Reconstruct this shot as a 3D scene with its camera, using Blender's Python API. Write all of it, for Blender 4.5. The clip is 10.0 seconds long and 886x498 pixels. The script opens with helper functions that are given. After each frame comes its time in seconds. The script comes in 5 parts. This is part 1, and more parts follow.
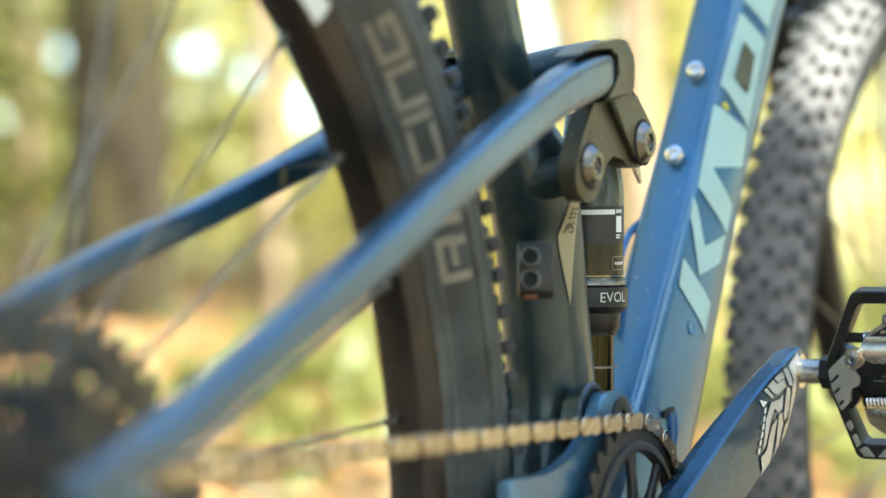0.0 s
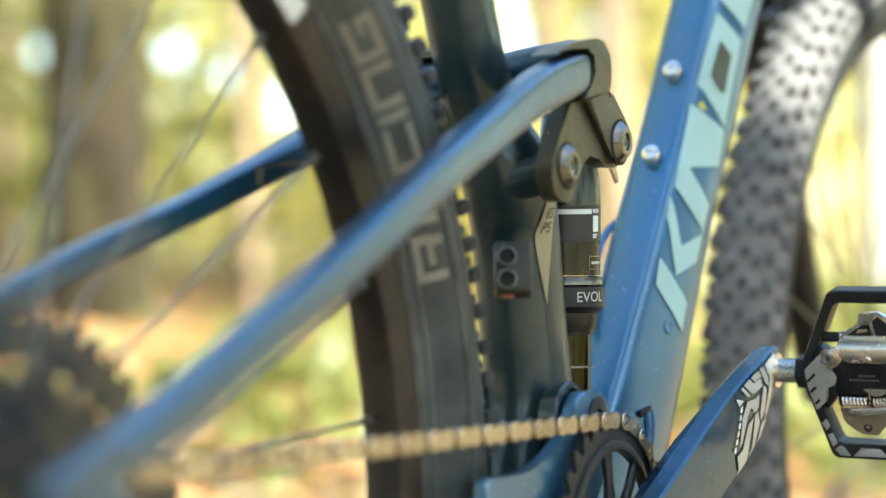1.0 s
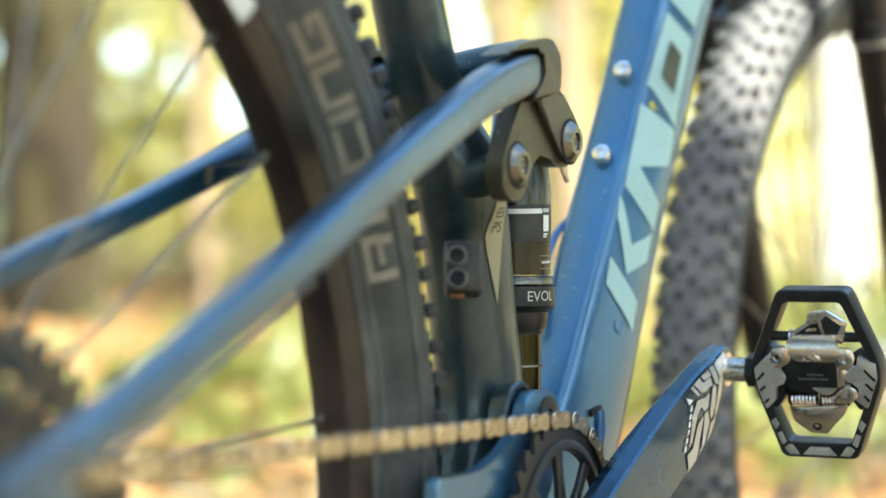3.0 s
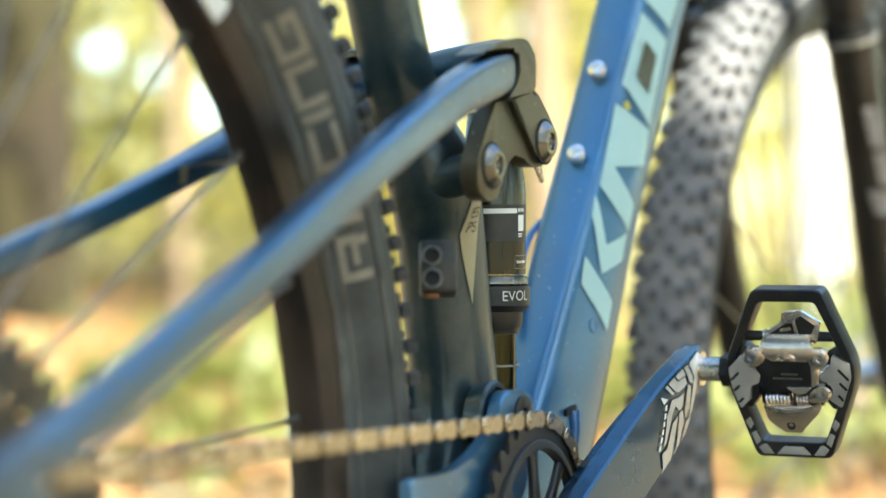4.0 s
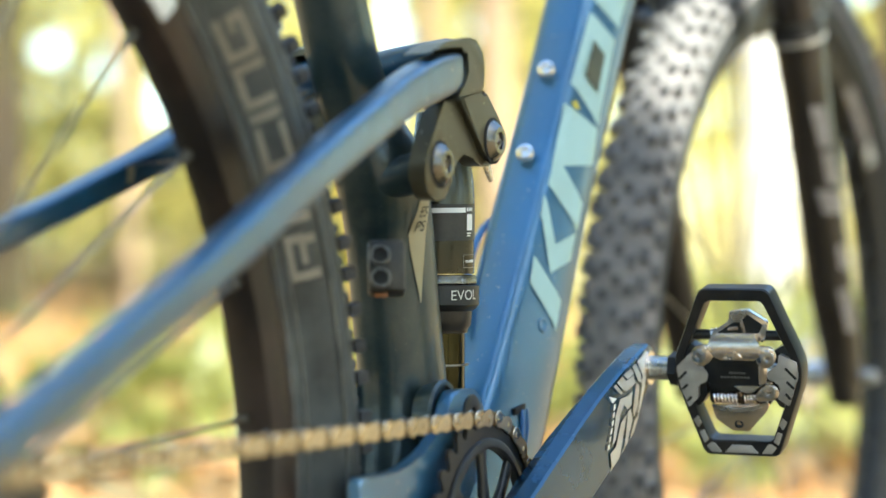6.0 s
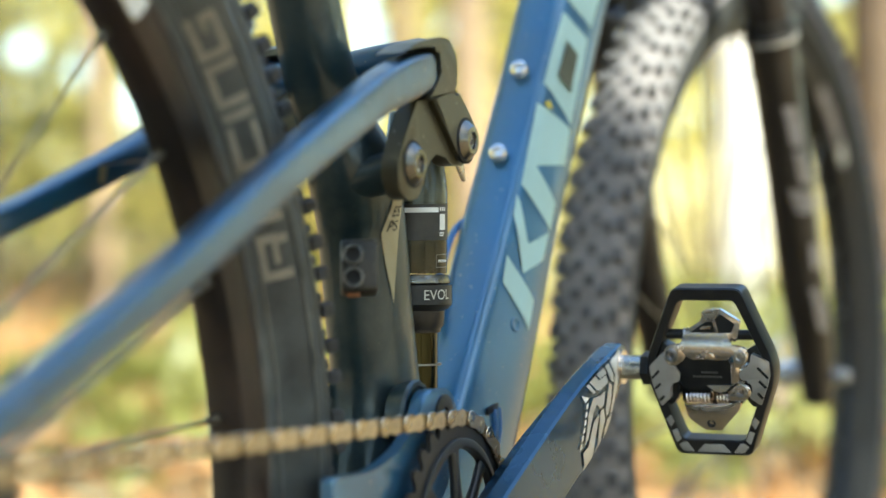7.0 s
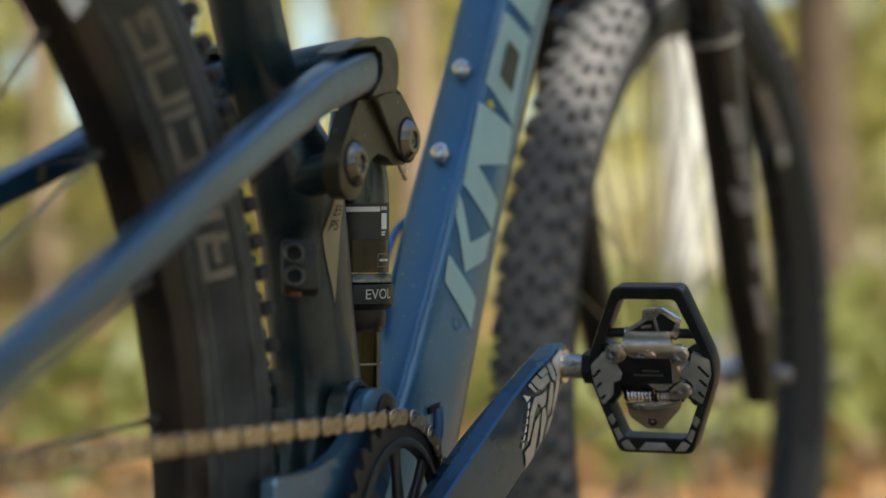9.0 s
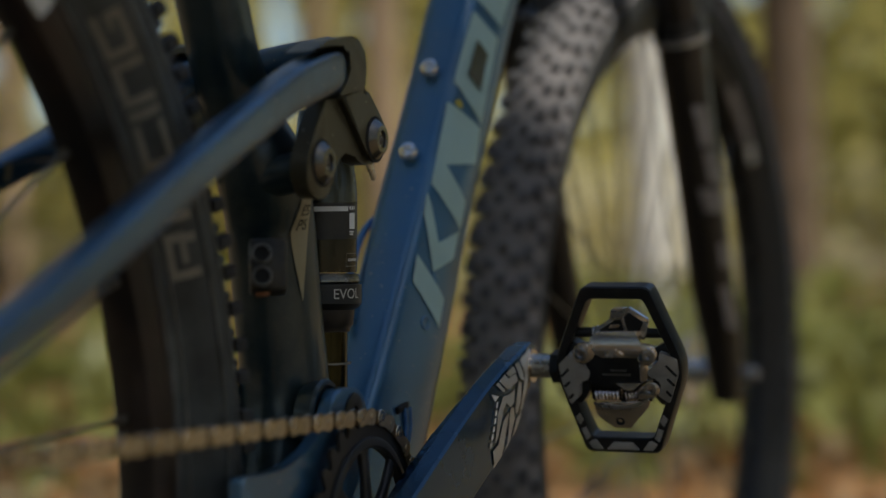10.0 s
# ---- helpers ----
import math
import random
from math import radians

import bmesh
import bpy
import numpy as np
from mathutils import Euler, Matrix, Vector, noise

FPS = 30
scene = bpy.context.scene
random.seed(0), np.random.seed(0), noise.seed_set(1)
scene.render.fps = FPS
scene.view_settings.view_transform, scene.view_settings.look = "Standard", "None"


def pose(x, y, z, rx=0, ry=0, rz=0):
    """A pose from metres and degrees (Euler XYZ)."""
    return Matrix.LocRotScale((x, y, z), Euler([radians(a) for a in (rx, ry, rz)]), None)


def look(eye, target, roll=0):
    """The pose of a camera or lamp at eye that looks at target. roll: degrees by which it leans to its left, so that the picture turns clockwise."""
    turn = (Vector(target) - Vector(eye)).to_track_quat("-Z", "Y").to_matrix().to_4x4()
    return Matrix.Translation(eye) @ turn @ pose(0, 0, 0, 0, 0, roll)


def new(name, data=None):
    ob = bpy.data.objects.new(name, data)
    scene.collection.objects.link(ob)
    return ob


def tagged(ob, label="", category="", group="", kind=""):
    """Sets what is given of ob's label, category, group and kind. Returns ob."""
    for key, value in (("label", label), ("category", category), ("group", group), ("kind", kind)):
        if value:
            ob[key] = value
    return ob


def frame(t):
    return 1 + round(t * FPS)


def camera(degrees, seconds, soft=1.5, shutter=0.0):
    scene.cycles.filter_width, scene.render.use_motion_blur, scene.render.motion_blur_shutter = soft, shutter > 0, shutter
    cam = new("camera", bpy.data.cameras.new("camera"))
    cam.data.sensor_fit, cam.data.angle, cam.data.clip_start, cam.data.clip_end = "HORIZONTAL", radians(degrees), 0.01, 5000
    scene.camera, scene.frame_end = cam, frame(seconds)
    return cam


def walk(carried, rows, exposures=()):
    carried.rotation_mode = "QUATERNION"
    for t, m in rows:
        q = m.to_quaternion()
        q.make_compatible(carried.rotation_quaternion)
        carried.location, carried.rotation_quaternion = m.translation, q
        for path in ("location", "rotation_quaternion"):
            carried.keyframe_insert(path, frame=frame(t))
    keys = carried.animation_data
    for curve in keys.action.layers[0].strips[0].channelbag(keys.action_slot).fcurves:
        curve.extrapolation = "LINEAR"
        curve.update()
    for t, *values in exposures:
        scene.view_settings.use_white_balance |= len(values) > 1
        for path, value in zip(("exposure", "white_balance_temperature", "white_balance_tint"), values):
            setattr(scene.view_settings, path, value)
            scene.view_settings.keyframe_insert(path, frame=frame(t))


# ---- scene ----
cam = camera(24.68, 10.0)
# shallow depth of field of a fast portrait lens
cam.data.dof.use_dof = True
cam.data.dof.focus_distance = 1.10
cam.data.dof.aperture_fstop = 3.5

# bike frame of reference: x forward, y to the bike's left, z up, bottom bracket over the origin
# seconds, eye x y z, heading from +x towards +y, pitch
ROWS = (
    (0.0, -0.9543, -0.4713, 0.5075, 28.941, -1.164),
    (0.5, -0.9541, -0.4716, 0.5075, 28.606, -1.175),
    (1.0, -0.9540, -0.4719, 0.5075, 28.322, -1.184),
    (1.5, -0.9538, -0.4722, 0.5075, 28.038, -1.193),
    (2.0, -0.9537, -0.4725, 0.5075, 27.709, -1.200),
    (2.5, -0.9535, -0.4729, 0.5075, 27.357, -1.208),
    (4.0, -0.9530, -0.4739, 0.5075, 26.331, -1.229),
    (4.5, -0.9529, -0.4742, 0.5075, 26.009, -1.236),
    (5.0, -0.9527, -0.4746, 0.5074, 25.667, -1.244),
    (5.5, -0.9525, -0.4749, 0.5074, 25.315, -1.252),
    (7.0, -0.9520, -0.4760, 0.5074, 24.232, -1.279),
    (7.5, -0.9518, -0.4764, 0.5074, 23.865, -1.289),
    (8.0, -0.9516, -0.4768, 0.5074, 23.480, -1.300),
    (8.5, -0.9515, -0.4772, 0.5074, 23.078, -1.310),
    (9.0, -0.9513, -0.4776, 0.5074, 22.671, -1.321),
    (9.5, -0.9511, -0.4781, 0.5074, 22.224, -1.332),
    (10.0, -0.9509, -0.4785, 0.5074, 21.820, -1.342),
)


def aim(x, y, z, heading, pitch):
    h, p = radians(heading), radians(pitch)
    way = Vector((math.cos(p) * math.cos(h), math.cos(p) * math.sin(h), math.sin(p)))
    eye = Vector((x, y, z))
    return look(eye, eye + way, -0.69)


FADE = ((0.0, 0.0, 5960, -3), (6.3, 0.0, 5960, -3), (7.0, -0.29, 6010, -2.5), (7.5, -0.56, 6040, -1.5), (8.0, -0.87, 6080, 0.5), (8.5, -1.20, 6100, 2.5), (9.0, -1.54, 6100, 4.5), (9.5, -2.00, 6100, 6), (10.0, -2.58, 6100, 7.5))
EXPOSURE = 2.25
walk(cam, [(r[0], aim(*r[1:])) for r in ROWS], [(t, EXPOSURE + s, k, m) for t, s, k, m in FADE])

# ---- light ----
SUN_AZ, SUN_EL = -105.0, 55.0          # degrees: heading from +x towards +y, height
world = bpy.data.worlds.new("sky")
scene.world = world
world.use_nodes = True
wn = world.node_tree.nodes
sky = wn.new("ShaderNodeTexSky")
sky.sky_type, sky.sun_disc = "NISHITA", False
sky.sun_elevation, sky.sun_rotation = radians(SUN_EL), radians(90 - SUN_AZ)
world.node_tree.links.new(sky.outputs[0], wn["Background"].inputs[0])
wn["Background"].inputs[1].default_value = 0.15
sun_way = Vector((math.cos(radians(SUN_EL)) * math.cos(radians(SUN_AZ)), math.cos(radians(SUN_EL)) * math.sin(radians(SUN_AZ)), math.sin(radians(SUN_EL))))
lamp = bpy.data.lights.new("sun", "SUN")
lamp.energy, lamp.angle, lamp.color = 4.5, radians(0.6), (1.0, 0.93, 0.82)
sun = new("sun", lamp)
sun.matrix_world = look(sun_way * 30, (0, 0, 0))


# ---- materials ----
def mat(name, color, rough=0.5, metal=0.0, var=0.15, scale=60.0, bump=0.0, bump_scale=400.0, coat=0.0, dirt=None, dirt_amount=0.4, dirt_scale=9.0, spread=0.0, through_light=0.0, specks=0.0):
    """A procedural surface: two scales of colour variation, fine relief, an optional film of dirt."""
    m = bpy.data.materials.new(name)
    m.use_nodes = True
    n, l = m.node_tree.nodes, m.node_tree.links
    b = n["Principled BSDF"]
    co = n.new("ShaderNodeTexCoord")
    fine = n.new("ShaderNodeTexNoise")
    fine.inputs["Scale"].default_value, fine.inputs["Detail"].default_value = scale, 6
    l.new(co.outputs["Object"], fine.inputs["Vector"])
    ramp = n.new("ShaderNodeMapRange")
    ramp.inputs["From Min"].default_value, ramp.inputs["From Max"].default_value = 0.3, 0.7
    ramp.inputs["To Min"].default_value, ramp.inputs["To Max"].default_value = 1 - var, 1 + var
    l.new(fine.outputs["Fac"], ramp.inputs["Value"])
    mul = n.new("ShaderNodeVectorMath")
    mul.operation = "SCALE"
    mul.inputs[0].default_value = color
    l.new(ramp.outputs[0], mul.inputs["Scale"])
    col = mul.outputs[0]
    if spread:
        info = n.new("ShaderNodeObjectInfo")
        r2 = n.new("ShaderNodeMapRange")
        r2.inputs["To Min"].default_value, r2.inputs["To Max"].default_value = 1 - spread, 1 + spread
        l.new(info.outputs["Random"], r2.inputs["Value"])
        m2 = n.new("ShaderNodeVectorMath")
        m2.operation = "SCALE"
        l.new(col, m2.inputs[0])
        l.new(r2.outputs[0], m2.inputs["Scale"])
        col = m2.outputs[0]
    rr = n.new("ShaderNodeMapRange")
    rr.inputs["To Min"].default_value, rr.inputs["To Max"].default_value = max(0.02, rough - 0.1), min(1, rough + 0.1)
    l.new(fine.outputs["Fac"], rr.inputs["Value"])
    rgh = rr.outputs[0]
    if dirt:
        big = n.new("ShaderNodeTexNoise")
        big.inputs["Scale"].default_value, big.inputs["Detail"].default_value, big.inputs["Roughness"].default_value = dirt_scale, 8, 0.65
        l.new(co.outputs["Object"], big.inputs["Vector"])
        r3 = n.new("ShaderNodeMapRange")
        r3.inputs["From Min"].default_value, r3.inputs["From Max"].default_value = 0.42, 0.72
        r3.inputs["To Max"].default_value = dirt_amount
        l.new(big.outputs["Fac"], r3.inputs["Value"])
        mix = n.new("ShaderNodeMix")
        mix.data_type = "RGBA"
        mix.inputs["B"].default_value = (*dirt, 1)
        l.new(r3.outputs[0], mix.inputs["Factor"])
        l.new(col, mix.inputs["A"])
        col = mix.outputs["Result"]
        m4 = n.new("ShaderNodeMath")
        m4.operation = "MULTIPLY_ADD"
        m4.inputs[1].default_value, m4.use_clamp = 0.5, True
        l.new(r3.outputs[0], m4.inputs[0])
        l.new(rgh, m4.inputs[2])
        rgh = m4.outputs[0]
    if specks:
        dots = n.new("ShaderNodeTexNoise")
        dots.inputs["Scale"].default_value, dots.inputs["Detail"].default_value = 420, 1
        l.new(co.outputs["Object"], dots.inputs["Vector"])
        r5 = n.new("ShaderNodeMapRange")
        r5.inputs["From Min"].default_value, r5.inputs["From Max"].default_value = 0.72, 0.78
        r5.inputs["To Max"].default_value = specks
        l.new(dots.outputs["Fac"], r5.inputs["Value"])
        mx = n.new("ShaderNodeMix")
        mx.data_type = "RGBA"
        mx.inputs["B"].default_value = (0.50, 0.45, 0.36, 1)
        l.new(r5.outputs[0], mx.inputs["Factor"])
        l.new(col, mx.inputs["A"])
        col = mx.outputs["Result"]
    l.new(col, b.inputs["Base Color"])
    l.new(rgh, b.inputs["Roughness"])
    b.inputs["Metallic"].default_value = metal
    b.inputs["Coat Weight"].default_value = coat
    b.inputs["Coat Roughness"].default_value = 0.12
    if bump:
        grain = n.new("ShaderNodeTexNoise")
        grain.inputs["Scale"].default_value, grain.inputs["Detail"].default_value = bump_scale, 4
        l.new(co.outputs["Object"], grain.inputs["Vector"])
        bp = n.new("ShaderNodeBump")
        bp.inputs["Strength"].default_value, bp.inputs["Distance"].default_value = bump, 0.001
        l.new(grain.outputs["Fac"], bp.inputs["Height"])
        l.new(bp.outputs[0], b.inputs["Normal"])
    if through_light:
        tr = n.new("ShaderNodeBsdfTranslucent")
        l.new(col, tr.inputs["Color"])
        ms = n.new("ShaderNodeMixShader")
        ms.inputs[0].default_value = through_light
        l.new(b.outputs[0], ms.inputs[1])
        l.new(tr.outputs[0], ms.inputs[2])
        l.new(ms.outputs[0], n["Material Output"].inputs["Surface"])
    return m


DUST = (0.20, 0.16, 0.11)
PAINT = mat("blue_paint", (0.038, 0.140, 0.270), 0.34, 0.5, 0.08, 25, 0.03, 900, 0.6, (0.16, 0.14, 0.09), 0.22, specks=0.4)
PAINT.node_tree.nodes["Principled BSDF"].inputs["Coat IOR"].default_value = 1.6
PAINT.node_tree.nodes["Principled BSDF"].inputs["Coat Roughness"].default_value = 0.22
# brown film: dust, plus the ground's warm reflection put into the colour
PAINT_DARK = mat("satin_blue_paint", (0.016, 0.085, 0.172), 0.34, 0.45, 0.1, 25, 0.03, 900, 0.8, (0.105, 0.080, 0.038), 0.7, specks=0.4)
PAINT_DARK.node_tree.nodes["Principled BSDF"].inputs["Coat IOR"].default_value = 1.62
PAINT_DARK.node_tree.nodes["Principled BSDF"].inputs["Coat Roughness"].default_value = 0.26
PAINT_TUBE = mat("navy_paint", (0.018, 0.036, 0.043), 0.36, 0.3, 0.2, 25, 0.03, 900, 0.5, (0.15, 0.15, 0.12), 0.38, 24, specks=0.06)
PAINT_TUBE.node_tree.nodes["Principled BSDF"].inputs["Specular IOR Level"].default_value = 0.35
CRANK_M = mat("gloss_blue_crank", (0.012, 0.060, 0.120), 0.24, 0.45, 0.1, 30, 0.02, 900, 0.2, DUST, 0.05)
CRANK_M.node_tree.nodes["Principled BSDF"].inputs["Specular IOR Level"].default_value = 0.35
CRANK_M.node_tree.nodes["Principled BSDF"].inputs["Coat IOR"].default_value = 1.5
SHOCK_M = mat("gloss_black_shock", (0.036, 0.034, 0.020), 0.24, 0.65, 0.15, 50, 0.02, 900, 0.3, DUST, 0.08)
LINK = mat("graphite_anodising", (0.078, 0.070, 0.045), 0.36, 0.5, 0.1, 40, 0.05, 900, 0.0, DUST, 0.12, specks=0.5)
MINT = mat("mint_decal", (0.38, 0.54, 0.515), 0.48, 0.0, 0.06, 30, 0.0, 1, 0.0, DUST, 0.12)
SILVER = mat("silver_decal", (0.55, 0.55, 0.52), 0.35, 0.2, 0.08, 60, dirt=DUST, dirt_amount=0.25)
OLIVE = mat("gold_decal", (0.33, 0.30, 0.20), 0.38, 0.35, 0.08, 60, dirt=DUST, dirt_amount=0.25)
PATCH = mat("dark_olive_print", (0.055, 0.062, 0.035), 0.4, 0.0, 0.2, 60, dirt=DUST, dirt_amount=0.3)
YELLOW = mat("yellow_print", (0.62, 0.52, 0.05), 0.4, 0.0, 0.2, 60, dirt=DUST, dirt_amount=0.3)
WHITE = mat("white_print", (0.75, 0.75, 0.72), 0.45, 0.0, 0.06, 60)
STEEL = mat("bright_steel", (0.62, 0.60, 0.56), 0.22, 1.0, 0.08, 120, 0.05, 500, dirt=(0.12, 0.08, 0.05), dirt_amount=0.25, dirt_scale=40)
PLATE = mat("worn_nickel_plate", (0.84, 0.81, 0.78), 0.17, 1.0, 0.12, 80, 0.1, 300, dirt=(0.14, 0.09, 0.05), dirt_amount=0.18, dirt_scale=60)
BLACK = mat("black_alloy", (0.012, 0.013, 0.015), 0.33, 0.3, 0.2, 70, 0.08, 700, dirt=DUST, dirt_amount=0.2, dirt_scale=25)
SATIN = mat("black_satin_body", (0.013, 0.009, 0.008), 0.33, 0.1, 0.15, 50, 0.02, 900, 0.15, DUST, 0.1)
KASHIMA = mat("smoked_gold_stanchion", (0.05, 0.042, 0.016), 0.14, 0.9, 0.1, 40)
RUBBER = mat("tyre_rubber", (0.036, 0.039, 0.038), 0.58, 0.0, 0.3, 60, 0.25, 500, dirt=(0.15, 0.153, 0.135), dirt_amount=0.6, dirt_scale=22)
DUSTY = mat("dusty_tread_rubber", (0.180, 0.166, 0.161), 0.95, 0.0, 0.25, 60, 0.3, 500, dirt=(0.26, 0.23, 0.218), dirt_amount=0.8, dirt_scale=16)
PRINT = mat("grey_tyre_print", (0.27, 0.24, 0.19), 0.7, 0.0, 0.2, 50, dirt=DUST, dirt_amount=0.4)
GUN = mat("gunmetal_bolt", (0.17, 0.16, 0.145), 0.19, 1.0, 0.1, 80, 0.05, 500, dirt=(0.10, 0.07, 0.05), dirt_amount=0.3, dirt_scale=60)
MACHINED = mat("machined_grey_alloy", (0.44, 0.42, 0.39), 0.42, 0.6, 0.1, 120, 0.1, 600, dirt=DUST, dirt_amount=0.3, dirt_scale=40)
BRONZE = mat("warm_worn_plate", (0.84, 0.73, 0.64), 0.19, 1.0, 0.12, 80, 0.1, 300, dirt=(0.20, 0.12, 0.07), dirt_amount=0.2, dirt_scale=50)
NIPPLE = mat("dull_brass_nipple", (0.16, 0.15, 0.13), 0.4, 0.8, 0.2, 120, dirt=(0.10, 0.07, 0.045), dirt_amount=0.5, dirt_scale=80)
EDGE = mat("scuffed_rim_edge", (0.06, 0.058, 0.055), 0.6, 0.0, 0.5, 90, dirt=DUST, dirt_amount=0.3, dirt_scale=40)
RIB = mat("dusty_rib", (0.10, 0.10, 0.092), 0.7, 0.0, 0.5, 60, dirt=DUST, dirt_amount=0.4, dirt_scale=30)
# near black: shade painted in for recesses; also washers and letters
HOLE = mat("dark_recess", (0.006, 0.006, 0.006), 0.8)
# the brown patches put the rim's warm reflections into its colour
RIM = mat("black_rim", (0.015, 0.011, 0.009), 0.36, 0.15, 0.3, 30, dirt=(0.11, 0.058, 0.033), dirt_amount=0.6, dirt_scale=9)
SPOKE = mat("stainless_spoke", (0.21, 0.205, 0.20), 0.33, 0.9, 0.1, 60)
CHAIN = mat("oily_gold_chain", (0.66, 0.57, 0.42), 0.2, 1.0, 0.25, 150, 0.1, 600, dirt=(0.10, 0.06, 0.03), dirt_amount=0.65, dirt_scale=90, spread=0.2)
# gold specks paint the glints of the teeth into the slate colour
COG = mat("cassette_steel", (0.030, 0.042, 0.058), 0.36, 0.6, 0.3, 60, dirt=(0.34, 0.25, 0.13), dirt_amount=0.75, dirt_scale=85, spread=0.3)
HOSE = mat("blue_hose", (0.05, 0.14, 0.32), 0.35, 0.0, 0.1, 60)
RUST = mat("rust", (0.30, 0.12, 0.04), 0.8, 0.0, 0.3, 200)
DECAL_GREY = mat("faded_decal", (0.27, 0.24, 0.23), 0.5, 0.0, 0.3, 90, dirt=DUST, dirt_amount=0.5, dirt_scale=50)
# grimy inner links, darkened to paint in the shaded gaps between outer plates
CHAIN_IN = mat("gap_dark_inner_links", (0.24, 0.17, 0.09), 0.3, 1.0, 0.2, 150, dirt=(0.06, 0.04, 0.02), dirt_amount=0.7, dirt_scale=90, spread=0.2)
CHROME = mat("bright_bolt", (0.80, 0.79, 0.77), 0.2, 0.85, 0.08, 120, 0.05, 500, 0.4)
RIM_BLACK = mat("plain_black_rim", (0.016, 0.016, 0.017), 0.40, 0.2, 0.2, 30, dirt=(0.07, 0.065, 0.06), dirt_amount=0.4, dirt_scale=6)
GUIDE = mat("matt_black_moulding", (0.020, 0.020, 0.018), 0.5, 0.0, 0.3, 90, 0.1, 500, dirt=DUST, dirt_amount=0.25, dirt_scale=60)
GUIDE.node_tree.nodes["Principled BSDF"].inputs["Specular IOR Level"].default_value = 0.4
RUBBER_DARK = mat("clean_sidewall_rubber", (0.030, 0.031, 0.030), 0.75, 0.0, 0.2, 60, 0.25, 500)


# ---- mesh tools ----
X, Y, Z = Vector((1, 0, 0)), Vector((0, 1, 0)), Vector((0, 0, 1))


def link(name, bm, material, angle=35):
    bmesh.ops.recalc_face_normals(bm, faces=bm.faces)
    for f in bm.faces:
        f.smooth = True
    me = bpy.data.meshes.new(name)
    bm.to_mesh(me)
    bm.free()
    me.materials.append(material)
    me.set_sharp_from_angle(angle=radians(angle))
    return me


def part(name, bm, material, parent, label="", angle=35):
    """One mesh object under a thing or a part."""
    ob = new(name, link(name, bm, material, angle))
    ob.parent = parent
    return tagged(ob, label)


def ring(c, u, v, a, b, n=20, power=2.0):
    """A closed ring round c in the plane of u and v: an ellipse (power 2) or a rounded box (power 4)."""
    out = []
    for i in range(n):
        t = 2 * math.pi * (i + 0.5) / n
        co, si = math.cos(t), math.sin(t)
        out.append(c + u * (a * math.copysign(abs(co) ** (2 / power), co)) + v * (b * math.copysign(abs(si) ** (2 / power), si)))
    return out


def skin(bm, rings, caps=True, closed=False):
    vs = [[bm.verts.new(p) for p in r] for r in rings]
    n = len(vs[0])
    pairs = list(zip(vs, vs[1:])) + ([(vs[-1], vs[0])] if closed else [])
    for r, s in pairs:
        for i in range(n):
            j = (i + 1) % n
            bm.faces.new((r[i], r[j], s[j], s[i]))
    if caps and not closed:
        bm.faces.new(vs[0][::-1])
        bm.faces.new(vs[-1])
    return bm


def curve_points(keys, steps=8):
    """A smooth (Catmull-Rom) run through the key tuples."""
    k = [np.array(p, float) for p in keys]
    k = [2 * k[0] - k[1]] + k + [2 * k[-1] - k[-2]]
    out = []
    for i in range(1, len(k) - 2):
        for s in range(steps):
            t = s / steps
            out.append(0.5 * (2 * k[i] + (k[i + 1] - k[i - 1]) * t + (2 * k[i - 1] - 5 * k[i] + 4 * k[i + 1] - k[i + 2]) * t * t + (3 * k[i] - k[i - 1] - 3 * k[i + 1] + k[i + 2]) * t ** 3))
    out.append(k[-2])
    return out


def sweep(bm, keys, n=20, power=2.0, side=Y, steps=8, ends=True):
    """A tube through keys (x, y, z, half width along side, half height); ends rounded off."""
    pts = curve_points(keys, steps)
    rings = []
    for i, p in enumerate(pts):
        a, b = Vector(pts[max(i - 1, 0)][:3]), Vector(pts[min(i + 1, len(pts) - 1)][:3])
        t = (b - a).normalized()
        u = (side - t * side.dot(t)).normalized()
        v = t.cross(u)
        rings.append((Vector(p[:3]), t, u, v, p[3], p[4]))
    out = []
    if ends:
        c, t, u, v, a, b = rings[0]
        r = min(a, b)
        for f in (0.35, 0.75, 0.95):
            out.append(ring(c - t * (r * math.sqrt(1 - f * f)) * 0.5, u, v, a * f, b * f, n, power))
    out += [ring(c, u, v, a, b, n, power) for c, t, u, v, a, b in rings]
    if ends:
        c, t, u, v, a, b = rings[-1]
        r = min(a, b)
        for f in (0.95, 0.75, 0.35):
            out.append(ring(c + t * (r * math.sqrt(1 - f * f)) * 0.5, u, v, a * f, b * f, n, power))
    return skin(bm, out)


def rod(bm, a, b, r, n=12, r2=None):
    a, b = Vector(a), Vector(b)
    t = (b - a).normalized()
    u = t.orthogonal().normalized()
    v = t.cross(u)
    return skin(bm, [ring(a, u, v, r, r, n), ring(b, u, v, r2 or r, r2 or r, n)])


